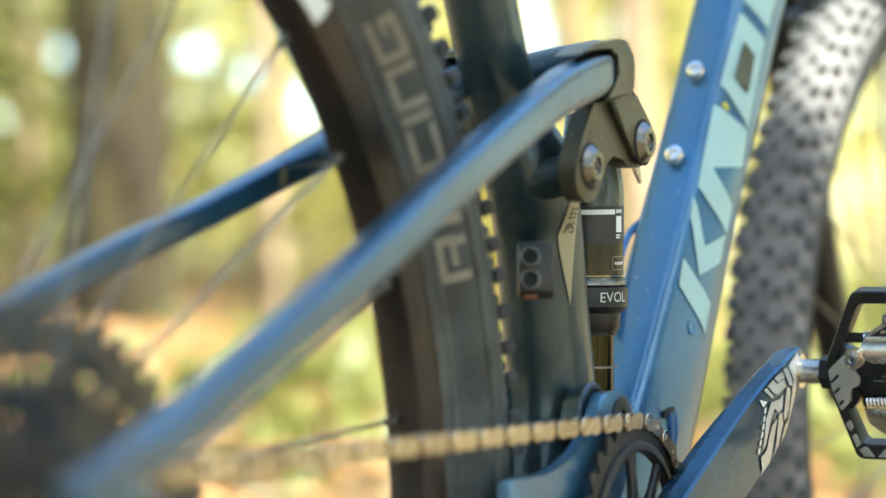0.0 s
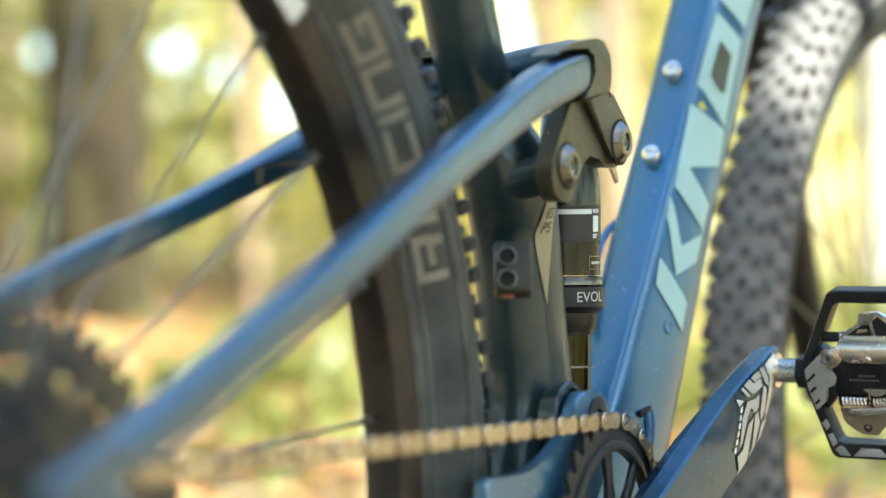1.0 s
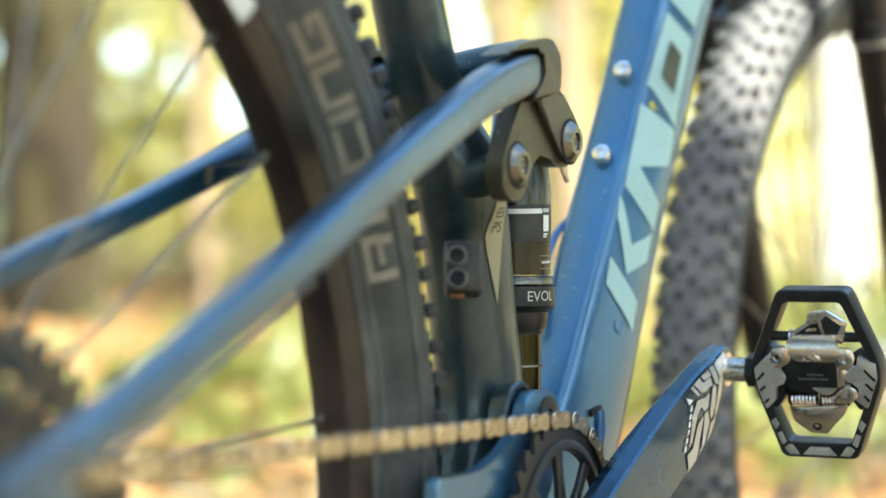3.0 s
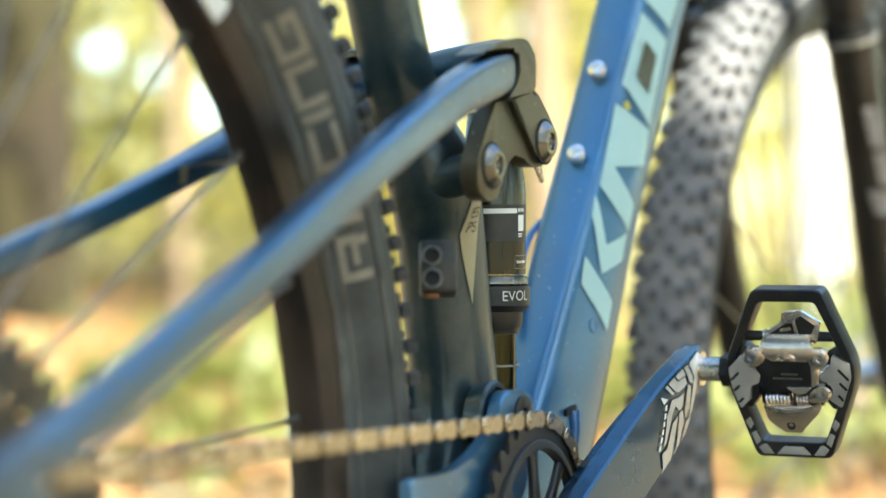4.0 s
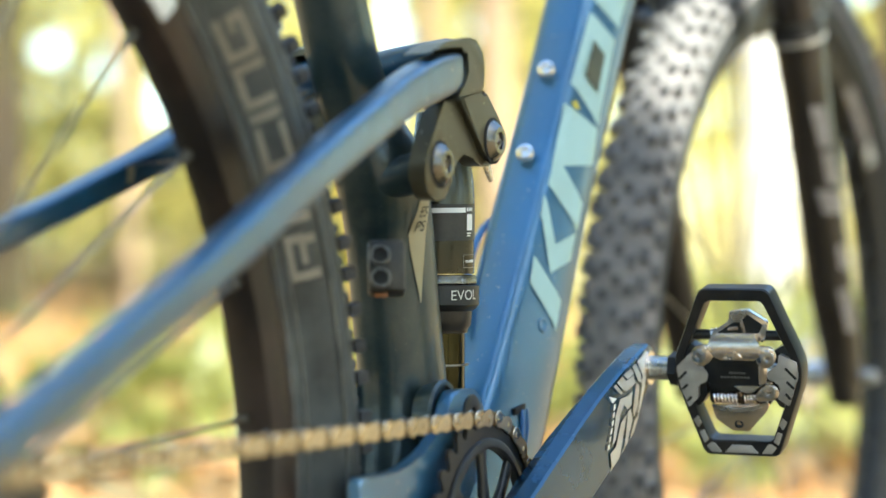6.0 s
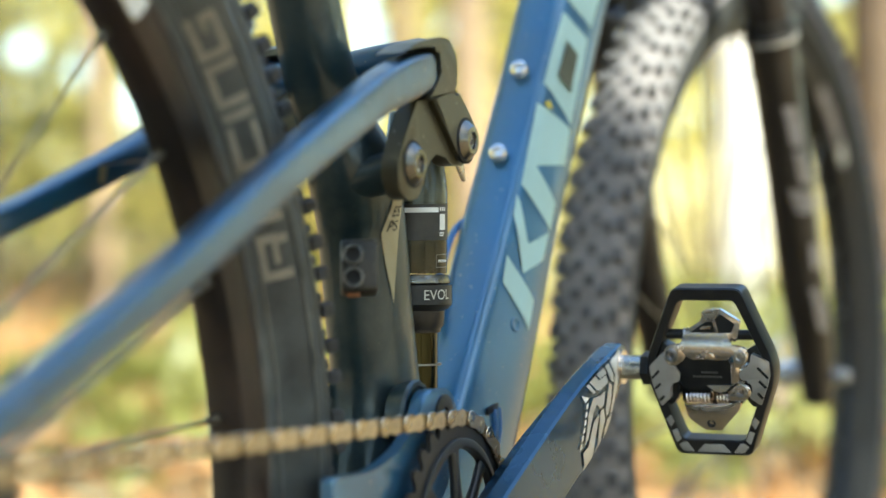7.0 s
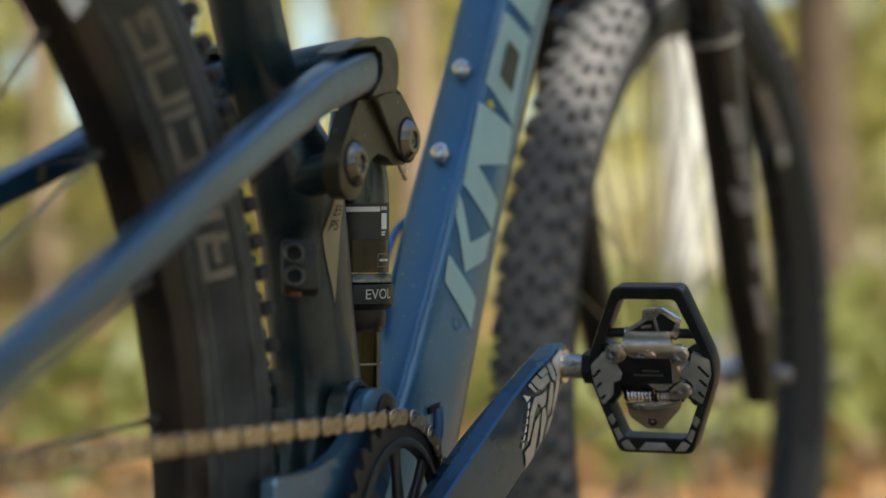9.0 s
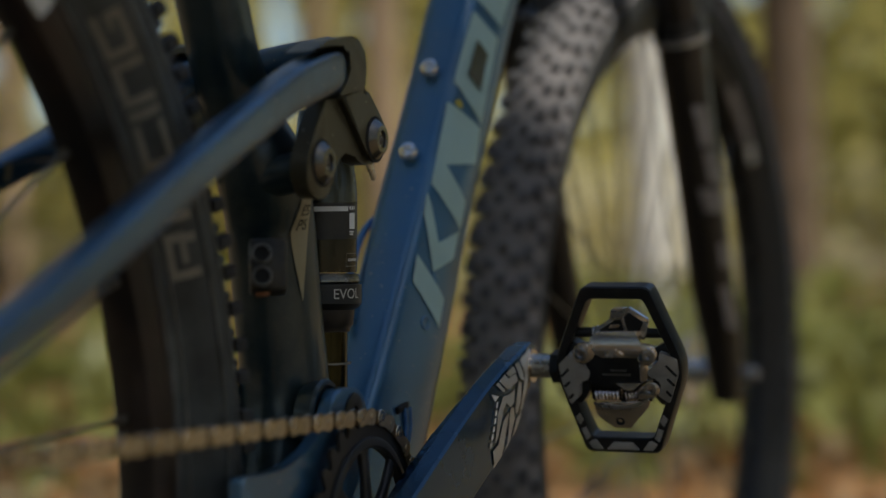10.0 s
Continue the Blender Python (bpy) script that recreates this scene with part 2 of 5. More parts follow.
def lathe(bm, c, axis, profile, n=32, start=0.0, sweep_angle=360.0, ref=None, closed=False):
    """Spin a profile of (distance along axis, radius) round the axis through c."""
    c, axis = Vector(c), Vector(axis).normalized()
    u = (Vector(ref) if ref else axis.orthogonal()).normalized()
    v = axis.cross(u)
    full = sweep_angle >= 360
    rings = []
    m = n if full else n + 1
    for i in range(m):
        t = radians(start) + radians(sweep_angle) * i / n
        d = u * math.cos(t) + v * math.sin(t)
        rings.append([c + axis * h + d * max(r, 1e-5) for h, r in profile])
    vs = [[bm.verts.new(p) for p in r] for r in rings]
    k = len(profile)
    for i in range(n):
        r, s = vs[i], vs[(i + 1) % m]
        for j in range(k if closed else k - 1):
            q = (j + 1) % k
            bm.faces.new((r[j], r[q], s[q], s[j]))
    if not closed and full:
        if profile[0][1] > 1e-4:
            bm.faces.new([r[0] for r in vs])
        if profile[-1][1] > 1e-4:
            bm.faces.new([r[-1] for r in vs][::-1])
    return bm


def slab(bm, outline, place, thick, bevel=0.0, seg=2):
    """A plate: a 2D outline carried to 3D by place(u, v, w), w from 0 to thick, edges bevelled."""
    lo = [bm.verts.new(place(u, v, 0)) for u, v in outline]
    hi = [bm.verts.new(place(u, v, thick)) for u, v in outline]
    n = len(outline)
    caps = [bm.faces.new(lo[::-1]), bm.faces.new(hi)]
    for i in range(n):
        j = (i + 1) % n
        bm.faces.new((lo[i], lo[j], hi[j], hi[i]))
    if bevel:
        edges = {e for f in caps for e in f.edges}
        bmesh.ops.bevel(bm, geom=list(edges), offset=bevel, segments=seg, affect="EDGES", profile=0.5)
    return bm


def rounded(points, r, seg=5):
    """Round every corner of a 2D outline; points may give their own radius as a third number."""
    out, n = [], len(points)
    for i in range(n):
        p, a, b = (Vector(points[k % n][:2]) for k in (i, i - 1, i + 1))
        rad = points[i][2] if len(points[i]) > 2 else r
        da, db = (a - p), (b - p)
        cut = min(rad, da.length * 0.48, db.length * 0.48)
        s, e = p + da.normalized() * cut, p + db.normalized() * cut
        for k in range(seg + 1):
            t = k / seg
            q = s * (1 - t) ** 2 + p * 2 * t * (1 - t) + e * t * t
            out.append((q.x, q.y))
    return out


def box(bm, c, half, turn=None, bevel=0.0):
    m = Matrix.Translation(c) @ (turn or Matrix.Identity(4)) @ Matrix.Diagonal((half[0] * 2, half[1] * 2, half[2] * 2, 1))
    made = bmesh.ops.create_cube(bm, size=1, matrix=m)
    if bevel:
        es = {e for v in made["verts"] for e in v.link_edges}
        bmesh.ops.bevel(bm, geom=list(es), offset=bevel, segments=2, affect="EDGES", profile=0.5)
    return bm


def bend(fn, bm):
    for v in bm.verts:
        v.co = fn(v.co)
    return bm


# ---- the bicycle ----
BB = Vector((0, 0, 0.332))
REAR, FRONT = Vector((-0.434, 0, 0.37)), Vector((0.745, 0, 0.359))
STEER = -3.7
bike = tagged(new("mountain_bike"), "dusty blue full-suspension mountain bike standing on the forest floor", "bicycle")


# -- wheels --
def wheel(m, words, first, knob_arc, dusty, knobs, hub_mat, hub_half, marks, near_decal=False):
    """Tyre, knobs, rim, hub, spokes in wheel coordinates (axis along y); m places them."""
    def put(name, bm, material, label="", parent=bike, angle=35):
        ob = part(name, bm, material, parent, label, angle)
        if parent is bike:
            ob.matrix_local = m
        return ob

    prof = [(0.0160, 0.311), (0.0240, 0.3155), (0.0285, 0.325), (0.0297, 0.338), (0.0275, 0.3515), (0.0215, 0.3605), (0.0125, 0.3655), (0.004, 0.3672)]
    if near_decal:
        prof = [(0.0128, 0.3105), (0.0148, 0.3165), (0.0172, 0.3203), (0.0230, 0.3247), (0.0275, 0.3293), (0.0295, 0.3365), (0.0291, 0.3440), (0.0265, 0.3525)] + prof[5:]
    prof = [(-a, r) for a, r in prof] + [(a, r) for a, r in prof[::-1]]
    tyre = put("tyre", lathe(bmesh.new(), (0, 0, 0), Y, prof + [(0.010, prof[0][1] + 0.003), (-0.010, prof[0][1] + 0.003)], 144, ref=X, closed=True), RUBBER if near_decal else RUBBER_DARK, words)
    tyre.data.materials.append(dusty)
    for f in tyre.data.polygons:
        if Vector((f.center.x, f.center.z)).length > (0.353 if near_decal else 0.343):
            f.material_index = 1
    # tread blocks: five rows, staggered, shoulders leaning outwards
    count = 130 if near_decal else 96
    slim, full = (0.62, 1.0) if near_decal else (1.0, 1.05)
    pitch = 2 * math.pi / count
    kinds = {}
    for key, (w, l, h) in {"centre": (0.0032, 0.0036, 0.0040), "middle": (0.0034, 0.0038, 0.0042), "shoulder": (0.0038, 0.0052, 0.0046)}.items():
        bm = box(bmesh.new(), (0, 0, h / 2 - 0.001), (l * slim * full, w * full, h / 2 + 0.001))
        for v in bm.verts:
            if v.co.z > 0:
                v.co.x *= 0.82
                v.co.y *= 0.84
        kinds[key] = link("knob", bm, knobs, 20)
    rest = bmesh.new()
    rng = random.Random(5)
    for i in range(count):
        rows = [("centre", -0.0055, 0.0), ("centre", 0.0055, 0.5), ("middle", -0.0155, 0.35), ("middle", 0.0155, 0.85), ("shoulder", -0.0245, 0.1), ("shoulder", 0.0245, 0.6)]
        if not near_decal:
            rows += [("shoulder", -0.0285, 0.55), ("shoulder", 0.0285, 0.05)]
        for key, y, shift in rows:
            a = (i + shift) * pitch + rng.uniform(-0.004, 0.004)
            r = 0.3665 - (abs(y) / 0.0295) ** 3.2 * 0.0135
            if abs(y) > 0.028:
                r = 0.3475
            lean = math.copysign(max(0.0, (abs(y) - 0.004) / 0.0295) ** 1.6 * 1.05, y)
            out = Vector((math.cos(a) * math.cos(lean), math.sin(lean), math.sin(a) * math.cos(lean)))
            along = Vector((-math.sin(a), 0, math.cos(a)))
            side = out.cross(along)
            pos = Vector((math.cos(a) * r, y, math.sin(a) * r))
            mm = Matrix((along, side, out)).transposed().to_4x4()
            mm.translation = pos
            deg = math.degrees(a) % 360
            lo, hi = knob_arc
            if (deg - lo) % 360 < (hi - lo):
                ob = new("knob", kinds[key])
                ob.parent = tyre
                ob.matrix_local = mm
            else:
                h = 0.0044
                vs = [rest.verts.new(mm @ Vector((x * 0.0052 * slim * full * k, yy * 0.0042 * full * k, z))) for z, k in ((-0.001, 1), (h, 0.83)) for x, yy in ((-1, -1), (1, -1), (1, 1), (-1, 1))]
                for q in ((4, 5, 6, 7), (0, 1, 5, 4), (1, 2, 6, 5), (2, 3, 7, 6), (3, 0, 4, 7)):
                    rest.faces.new([vs[k] for k in q])
    tagged(put("tread", rest, knobs, parent=tyre, angle=20), kind="stuff")
    if near_decal:      # moulded ribs on either side of the print
        for y0, r0, w in ((-0.0163, 0.3190, 0.0007), (-0.0295, 0.3342, 0.0006), (-0.0288, 0.3455, 0.0007)):
            put("sidewall_rib", lathe(bmesh.new(), (0, 0, 0), Y, [(y0 - w, r0 - w), (y0 - w, r0 + w), (y0 + w, r0 + w), (y0 + w, r0 - w)], 144, ref=X, closed=True), RIB, parent=tyre)
    # printed marks on the right sidewall: plain angular shapes along the circumference
    for a, shape in marks:
        bm = bmesh.new()
        for u0, u1, v0, v1 in SHAPES[shape]:
            nu, nv = max(1, round((u1 - u0) * 3)), max(1, round((v1 - v0) * 8))
            for k in range(nu * nv):
                f0, f1 = (u0 + (u1 - u0) * (k % nu + e) / nu for e in (0, 1))
                g0, g1 = (v0 + (v1 - v0) * (k // nu + e) / nv for e in (0, 1))
                q = []
                for ff, vv in ((f0, g0), (f1, g0), (f1, g1), (f0, g1)):
                    r = np.interp(vv, [0, 0.5, 1], [0.3197, 0.3242, 0.3298])
                    t = radians(a) + ff * 0.0128 / 0.325
                    yy = -np.interp(vv, [0, 0.5, 1], [0.0174, 0.0234, 0.0286])
                    q.append(bm.verts.new((math.cos(t) * r, yy, math.sin(t) * r)))
                bm.faces.new(q)
        bmesh.ops.remove_doubles(bm, verts=bm.verts, dist=1e-5)
        put("print_mark", bm, PRINT, "pale grey print on the sidewall", tyre)
    low = 0.004 if near_decal else 0.0      # the rear rim is slimmer
    slim = 0.78 if near_decal else 1.0
    rimp = [(0.0165, 0.3165 - low), (0.0172, 0.3145 - low), (0.0165, 0.303), (0.0125, 0.2965), (0.006, 0.2945), (0, 0.294)]
    rimp = [(a * slim, r) for a, r in rimp]
    rimp = [(-a, r) for a, r in rimp] + [(a, r) for a, r in rimp[-2::-1]]
    rim = put("rim", lathe(bmesh.new(), (0, 0, 0), Y, rimp, 144, ref=X, closed=True), RIM if near_decal else RIM_BLACK, "black rim, warm reflection painted as brown patches" if near_decal else "black rim")
    put("rim_edge", lathe(bmesh.new(), (0, 0, 0), Y, [(a * slim, r - low) for a, r in ((-0.0166, 0.3150), (-0.0186, 0.3160), (-0.0186, 0.3172), (-0.0166, 0.3178))], 144, ref=X, closed=True), EDGE, parent=rim)
    hub = put("hub", lathe(bmesh.new(), (0, 0, 0), Y, [(-hub_half, 0.007), (-hub_half, 0.011), (-0.036, 0.012), (-0.034, 0.031), (-0.030, 0.031), (-0.027, 0.017), (0.027, 0.017), (0.030, 0.031), (0.034, 0.031), (0.036, 0.012), (hub_half, 0.011), (hub_half, 0.007)], 32), hub_mat)
    for a0, a1, tint in ((46.6, 52.0, WHITE),) if near_decal else ((37.5, 42.0, SILVER), (43.0, 57.0, DECAL_GREY)):
        bm = bmesh.new()
        q = [[bm.verts.new((math.cos(radians(a)) * r, y * slim, math.sin(radians(a)) * r)) for r, y in ((0.2980, -0.0144), (0.3027, -0.0172), (0.3135 - low, -0.0179))] for a in np.linspace(a0, a1, 9)]
        for a, b in zip(q, q[1:]):
            for k in (0, 1):
                bm.faces.new((a[k], a[k + 1], b[k + 1], b[k]))
        put("rim_decal", bm, tint, "pale rim decal", rim)
    step = 360 / 28
    for k in range(28):
        a = radians(first - k * step)
        s = (1, 1, -1, 1)[k % 4]
        turn = radians((0, 4, 30, 66)[k % 4])
        rim_at = Vector((math.cos(a) * 0.296, s * 0.003, math.sin(a) * 0.296))
        hub_at = Vector((math.cos(a + turn) * 0.028, s * 0.032, math.sin(a + turn) * 0.028))
        put("spoke", rod(bmesh.new(), hub_at, rim_at, 0.001, 8), SPOKE)
        d = (hub_at - rim_at).normalized()
        put("nipple", rod(bmesh.new(), rim_at - d * 0.004, rim_at + d * 0.010, 0.0029, 10, 0.0020), NIPPLE, parent=rim)
    return tyre, rim


TREAD = mat("tread_rubber", (0.040, 0.040, 0.042), 0.8, 0.0, 0.25, 90, 0.3, 500, dirt=(0.22, 0.20, 0.18), dirt_amount=0.5, dirt_scale=40, spread=0.3)
TREAD_DUSTY = mat("dusty_tread_blocks", (0.105, 0.102, 0.102), 0.95, 0.0, 0.3, 90, 0.3, 500, dirt=(0.235, 0.207, 0.196), dirt_amount=0.7, dirt_scale=40, spread=0.3)
# plain angular shapes, each a few bars (along, along, inner, outer)
SHAPES = {   # bold square letters: strokes (along from, to, down from, to)
    "R": ((-0.9, -0.55, 0.0, 1.0), (-0.55, 0.9, 0.0, 0.21), (0.55, 0.9, 0.21, 0.66), (-0.3, 0.55, 0.46, 0.66), (0.45, 0.8, 0.66, 1.0)),
    "A": ((-0.9, -0.55, 0.0, 1.0), (-0.55, 0.55, 0.0, 0.21), (0.55, 0.9, 0.0, 1.0), (-0.55, 0.55, 0.52, 0.72)),
    "C": ((-0.9, -0.55, 0.0, 1.0), (-0.55, 0.9, 0.0, 0.21), (-0.55, 0.9, 0.79, 1.0)),
    "I": ((-0.2, 0.2, 0.0, 1.0),),
    "N": ((-0.9, -0.55, 0.0, 1.0), (-0.55, 0.55, 0.0, 0.21), (0.55, 0.9, 0.0, 1.0)),
    "G": ((-0.9, -0.55, 0.0, 1.0), (-0.55, 0.9, 0.0, 0.21), (-0.55, 0.9, 0.79, 1.0), (0.55, 0.9, 0.42, 0.79), (0.15, 0.55, 0.42, 0.58)),
}
MARKS = ((40.9, "G"), (36.4, "N"), (33.5, "I"), (30.6, "C"), (25.7, "A"), (20.7, "R"))
rear_m = Matrix.Translation(REAR) @ Matrix.Diagonal((0.995, 0.95, 0.995, 1))
fork_m = Matrix.Translation(FRONT) @ pose(0, 0, 0, 0, 0, STEER)
front_m = fork_m @ Matrix.Diagonal((0.984, 0.88, 0.984, 1))
wheel(rear_m, "knobbly black rear tyre with pale sidewall print", 27.0 + 1.5 * 360 / 28, (-15, 65), RUBBER, TREAD, BLACK, 0.072,
      MARKS, True)
wheel(front_m, "knobbly front tyre grey with dried dust", 20.0, (110, 225), DUSTY, TREAD_DUSTY, CHROME, 0.052,
      ())

# -- main frame --
SEAT_TUBE = [(-0.115, 0, 0.74, 0.0170, 0.0170), (-0.0606, 0, 0.610, 0.0170, 0.0172), (-0.0436, 0, 0.5733, 0.0170, 0.0180), (-0.0270, -0.0010, 0.5470, 0.0182, 0.0210), (-0.0175, -0.0050, 0.5240, 0.0222, 0.0240),
             (-0.0015, -0.0015, 0.497, 0.0205, 0.0280), (0.0080, -0.0005, 0.4520, 0.0200, 0.0290), (0.0152, 0, 0.410, 0.0208, 0.0300), (0.012, 0, 0.345, 0.028, 0.034)]
bm = sweep(bmesh.new(), SEAT_TUBE, 28, 2.4)
seat_tube = part("seat_tube", bm, PAINT_TUBE, bike, "dark blue flared seat tube")


def down_tube():
    """A boxy tube, narrow and crowned above, wider below, on a straight line with a bend at its foot."""
    bm = bmesh.new()
    keys = [(0.052, 0.345), (0.080, 0.380), (0.115, 0.424), (0.193, 0.535), (0.229, 0.588), (0.30, 0.69), (0.42, 0.80), (0.525, 0.865)]
    pts = curve_points(keys, 6)
    sec = rounded([(-0.0155, 0.000, 0.007), (0.0155, 0.000, 0.007), (0.0265, 0.036, 0.016), (0.022, 0.060, 0.014), (-0.022, 0.060, 0.014), (-0.0265, 0.036, 0.016)], 0.01, 4)
    rings = []
    for i, p in enumerate(pts):
        a, b = pts[max(i - 1, 0)], pts[min(i + 1, len(pts) - 1)]
        t = Vector((b[0] - a[0], 0, b[1] - a[1])).normalized()
        n = Vector((t.z, 0, -t.x))
        deep = float(np.interp(p[1], [0.35, 0.44, 0.54, 0.7], [1.42, 1.2, 1.0, 1.0]))
        rings.append([Vector((p[0], 0, p[1])) + Y * u + n * v * deep for u, v in sec])
    return skin(bm, rings)


part("down_tube", down_tube(), PAINT, bike, "light blue boxy down tube", 50)
part("bottom_bracket_shell", lathe(bmesh.new(), BB + Y * 0.04, -Y, [(0, 0.015), (0, 0.023), (0.083, 0.023), (0.083, 0.015)], 32), PAINT_DARK, bike)
part("head_tube", rod(bmesh.new(), (0.575, 0, 0.775), (0.532, 0, 0.885), 0.026, 24), PAINT, bike)
part("top_tube", sweep(bmesh.new(), [(-0.095, 0, 0.70, 0.018, 0.016), (0.2, 0, 0.785, 0.02, 0.018), (0.535, 0, 0.872, 0.021, 0.022)], 20, 2.4), PAINT, bike)

# bottle cage bolts on the down tube's upper face
nrm = Vector((-0.827, 0, 0.562))
for c in (Vector((0.2293, 0, 0.5882)), Vector((0.1935, 0, 0.5352))):
    bolt = part("cage_bolt", lathe(bmesh.new(), c - nrm * 0.001, nrm, [(0, 0.0040), (0.0045, 0.0040), (0.0045, 0.0058), (0.0062, 0.0060), (0.0086, 0.0052), (0.0090, 0.0030), (0.0062, 0.0027), (0.0058, 0)], 20), CHROME, bike, "bright steel bolt")

# -- seat stays --
right_stay = [(-0.4700, -0.0730, 0.4195, 0.0066, 0.0074), (-0.4121, -0.0680, 0.4345, 0.0066, 0.0076), (-0.3400, -0.0640, 0.4610, 0.0067, 0.0079), (-0.2754, -0.0600, 0.4845, 0.0069, 0.0085), (-0.1703, -0.0530, 0.5262, 0.0074, 0.0094),
              (-0.1144, -0.0490, 0.5462, 0.0076, 0.0099), (-0.0759, -0.0470, 0.5602, 0.0078, 0.0104), (-0.0482, -0.0460, 0.5680, 0.0079, 0.0110), (-0.0235, -0.0455, 0.5735, 0.0075, 0.0106), (-0.0150, -0.0450, 0.5745, 0.0071, 0.0099)]
part("seat_stay", sweep(bmesh.new(), right_stay, 36, 4.4), PAINT_DARK, bike, "blue-sheened seat stay")
left_stay = [(-0.470, 0.073, 0.424, 0.0072, 0.0066), (-0.2892, 0.067, 0.4835, 0.0072, 0.0066), (-0.2355, 0.063, 0.4995, 0.0072, 0.0066), (-0.1952, 0.061, 0.5115, 0.0074, 0.0068), (-0.1205, 0.054, 0.5370, 0.0078, 0.0080), (-0.0482, 0.046, 0.5640, 0.0092, 0.0115), (-0.0135, 0.045, 0.5740, 0.0092, 0.0115)]
far_stay = part("seat_stay", sweep(bmesh.new(), left_stay, 28, 3.6), PAINT_DARK, bike, "blue-sheened seat stay")


# -- rocker link --
def link_plate(s):
    """Two lobed plate: the lower lobe on the seat tube's pivot, the front lobe on the shock."""
    out = rounded([(-0.020, 0.566, 0.003), (0.0165, 0.569, 0.004), (0.0335, 0.5557, 0.010), (0.0462, 0.5441, 0.010), (0.0430, 0.5330, 0.010), (0.0286, 0.5265, 0.010), (0.0130, 0.5280, 0.006), (0.0030, 0.5352, 0.006), (-0.0110, 0.5300, 0.007),
                   (-0.0182, 0.5225, 0.008), (-0.0215, 0.5120, 0.010), (-0.0354, 0.5085, 0.011), (-0.0475, 0.5130, 0.011), (-0.0505, 0.5260, 0.010), (-0.0420, 0.5400, 0.010), (-0.0290, 0.5560, 0.004)], 0.008, 5)
    return slab(bmesh.new(), out, lambda u, v, w: Vector((u, s * (0.0365 + w), v)), 0.0095, 0.0016, 2)


def link_head(s):
    """The hooked head that wraps over the stay's rounded end."""
    out = rounded([(-0.0560, 0.5815, 0.001), (-0.0400, 0.5880, 0.006), (-0.0100, 0.5925, 0.010), (0.0035, 0.5900, 0.010), (0.0080, 0.5800, 0.008), (0.0060, 0.5640, 0.004), (-0.0290, 0.5590, 0.002), (-0.0150, 0.5700, 0.008), (-0.0095, 0.5795, 0.008), (-0.0170, 0.5868, 0.008), (-0.0380, 0.5855, 0.006)], 0.006, 5)
    return slab(bmesh.new(), out, lambda u, v, w: Vector((u + (0.0535 - 0.034 - w) * 0.35, s * (0.034 + w), v)), 0.0195, 0.0016, 2)


for s in (-1, 1):
    plate = part("rocker_link", link_plate(s), LINK, bike, "dark graphite rocker link", 30)
    part("link_head", link_head(s), LINK, plate, "", 40)
    for x, z, lift in ((-0.0315, 0.5275, 0.0), (0.0270, 0.5405, 0.0035)):
        c = Vector((x, s * (0.0458 + lift), z))
        bolt = part("pivot_bolt", lathe(bmesh.new(), c, Y * s, [(0, 0.0106), (0.0010, 0.0108), (0.0042, 0.0076), (0.0044, 0.0072), (0.0044, 0.0047), (0.0037, 0.0044), (0.0010, 0.0042), (0.0010, 0)], 40), GUN, plate, "bevelled steel pivot bolt", 25)
        part("socket", lathe(bmesh.new(), c + Y * s * 0.0011, Y * s, [(0, 0.0042), (0.0020, 0.0042), (0.0020, 0.0030), (0.0003, 0.0028), (0.0003, 0)], 6), STEEL, bolt, "hexagon socket", 20)
        part("washer", lathe(bmesh.new(), c - Y * s * 0.001, Y * s, [(0, 0.0122), (0.0014, 0.0122), (0.0017, 0.0114)], 40), HOLE, plate)
    # the lit facet that rises towards the shock's bolt
    out = rounded([(-0.0165, 0.5630), (0.0160, 0.5675), (0.0325, 0.5548), (0.0445, 0.5438), (0.0415, 0.5345), (0.0280, 0.5285), (0.0170, 0.5325)], 0.004, 4)
    part("link_facet", slab(bmesh.new(), out, lambda u, v, w: Vector((u, s * (0.0456 + w), v)), 0.0038, 0.0030, 1), LINK, plate, "", 20)
part("stay_bridge", sweep(bmesh.new(), [(-0.004, 0.050, 0.570, 0.012, 0.0085), (0.006, 0.03, 0.574, 0.012, 0.0085), (0.008, 0, 0.581, 0.012, 0.0085), (0.004, -0.036, 0.585, 0.012, 0.0085)], 16, 3, X), PAINT_DARK, bike)
boss = rod(bmesh.new(), (-0.028, -0.008, 0.519), (-0.0310, -0.0375, 0.5245), 0.0105, 28, 0.0105)
part("pivot_boss", boss, PAINT_TUBE, bike)

# -- shock --
S0, S1 = Vector((0.066, 0, 0.548)), Vector((0.0605, 0, 0.385))
ax = (S1 - S0).normalized()
prof = [(-0.012, 0.006), (-0.010, 0.013), (0.008, 0.0150), (0.016, 0.0172), (0.026, 0.0188), (0.032, 0.0193), (0.034, 0.0195), (0.078, 0.0195), (0.079, 0.0193)]
part("shock_can", lathe(bmesh.new(), S0, ax, prof, 40), SHOCK_M, bike, "black shock air can")
part("shock_collar", lathe(bmesh.new(), S0, ax, [(0.0795, 0.0192), (0.0800, 0.0205), (0.0820, 0.0212), (0.0842, 0.0212), (0.085, 0.0200)], 40), GUN, bike, "polished collar")
part("shock_sleeve", lathe(bmesh.new(), S0, ax, [(0.085, 0.0212), (0.0855, 0.0222), (0.0960, 0.0222), (0.0985, 0.0200), (0.0995, 0.0182), (0.1075, 0.0176), (0.1095, 0.0160), (0.1115, 0.0158), (0.112, 0.013)], 40), BLACK, bike)
part("shock_shaft", lathe(bmesh.new(), S0, ax, [(0.110, 0.0145), (0.165, 0.0145)], 32), KASHIMA, bike, "smoked gold shock shaft")
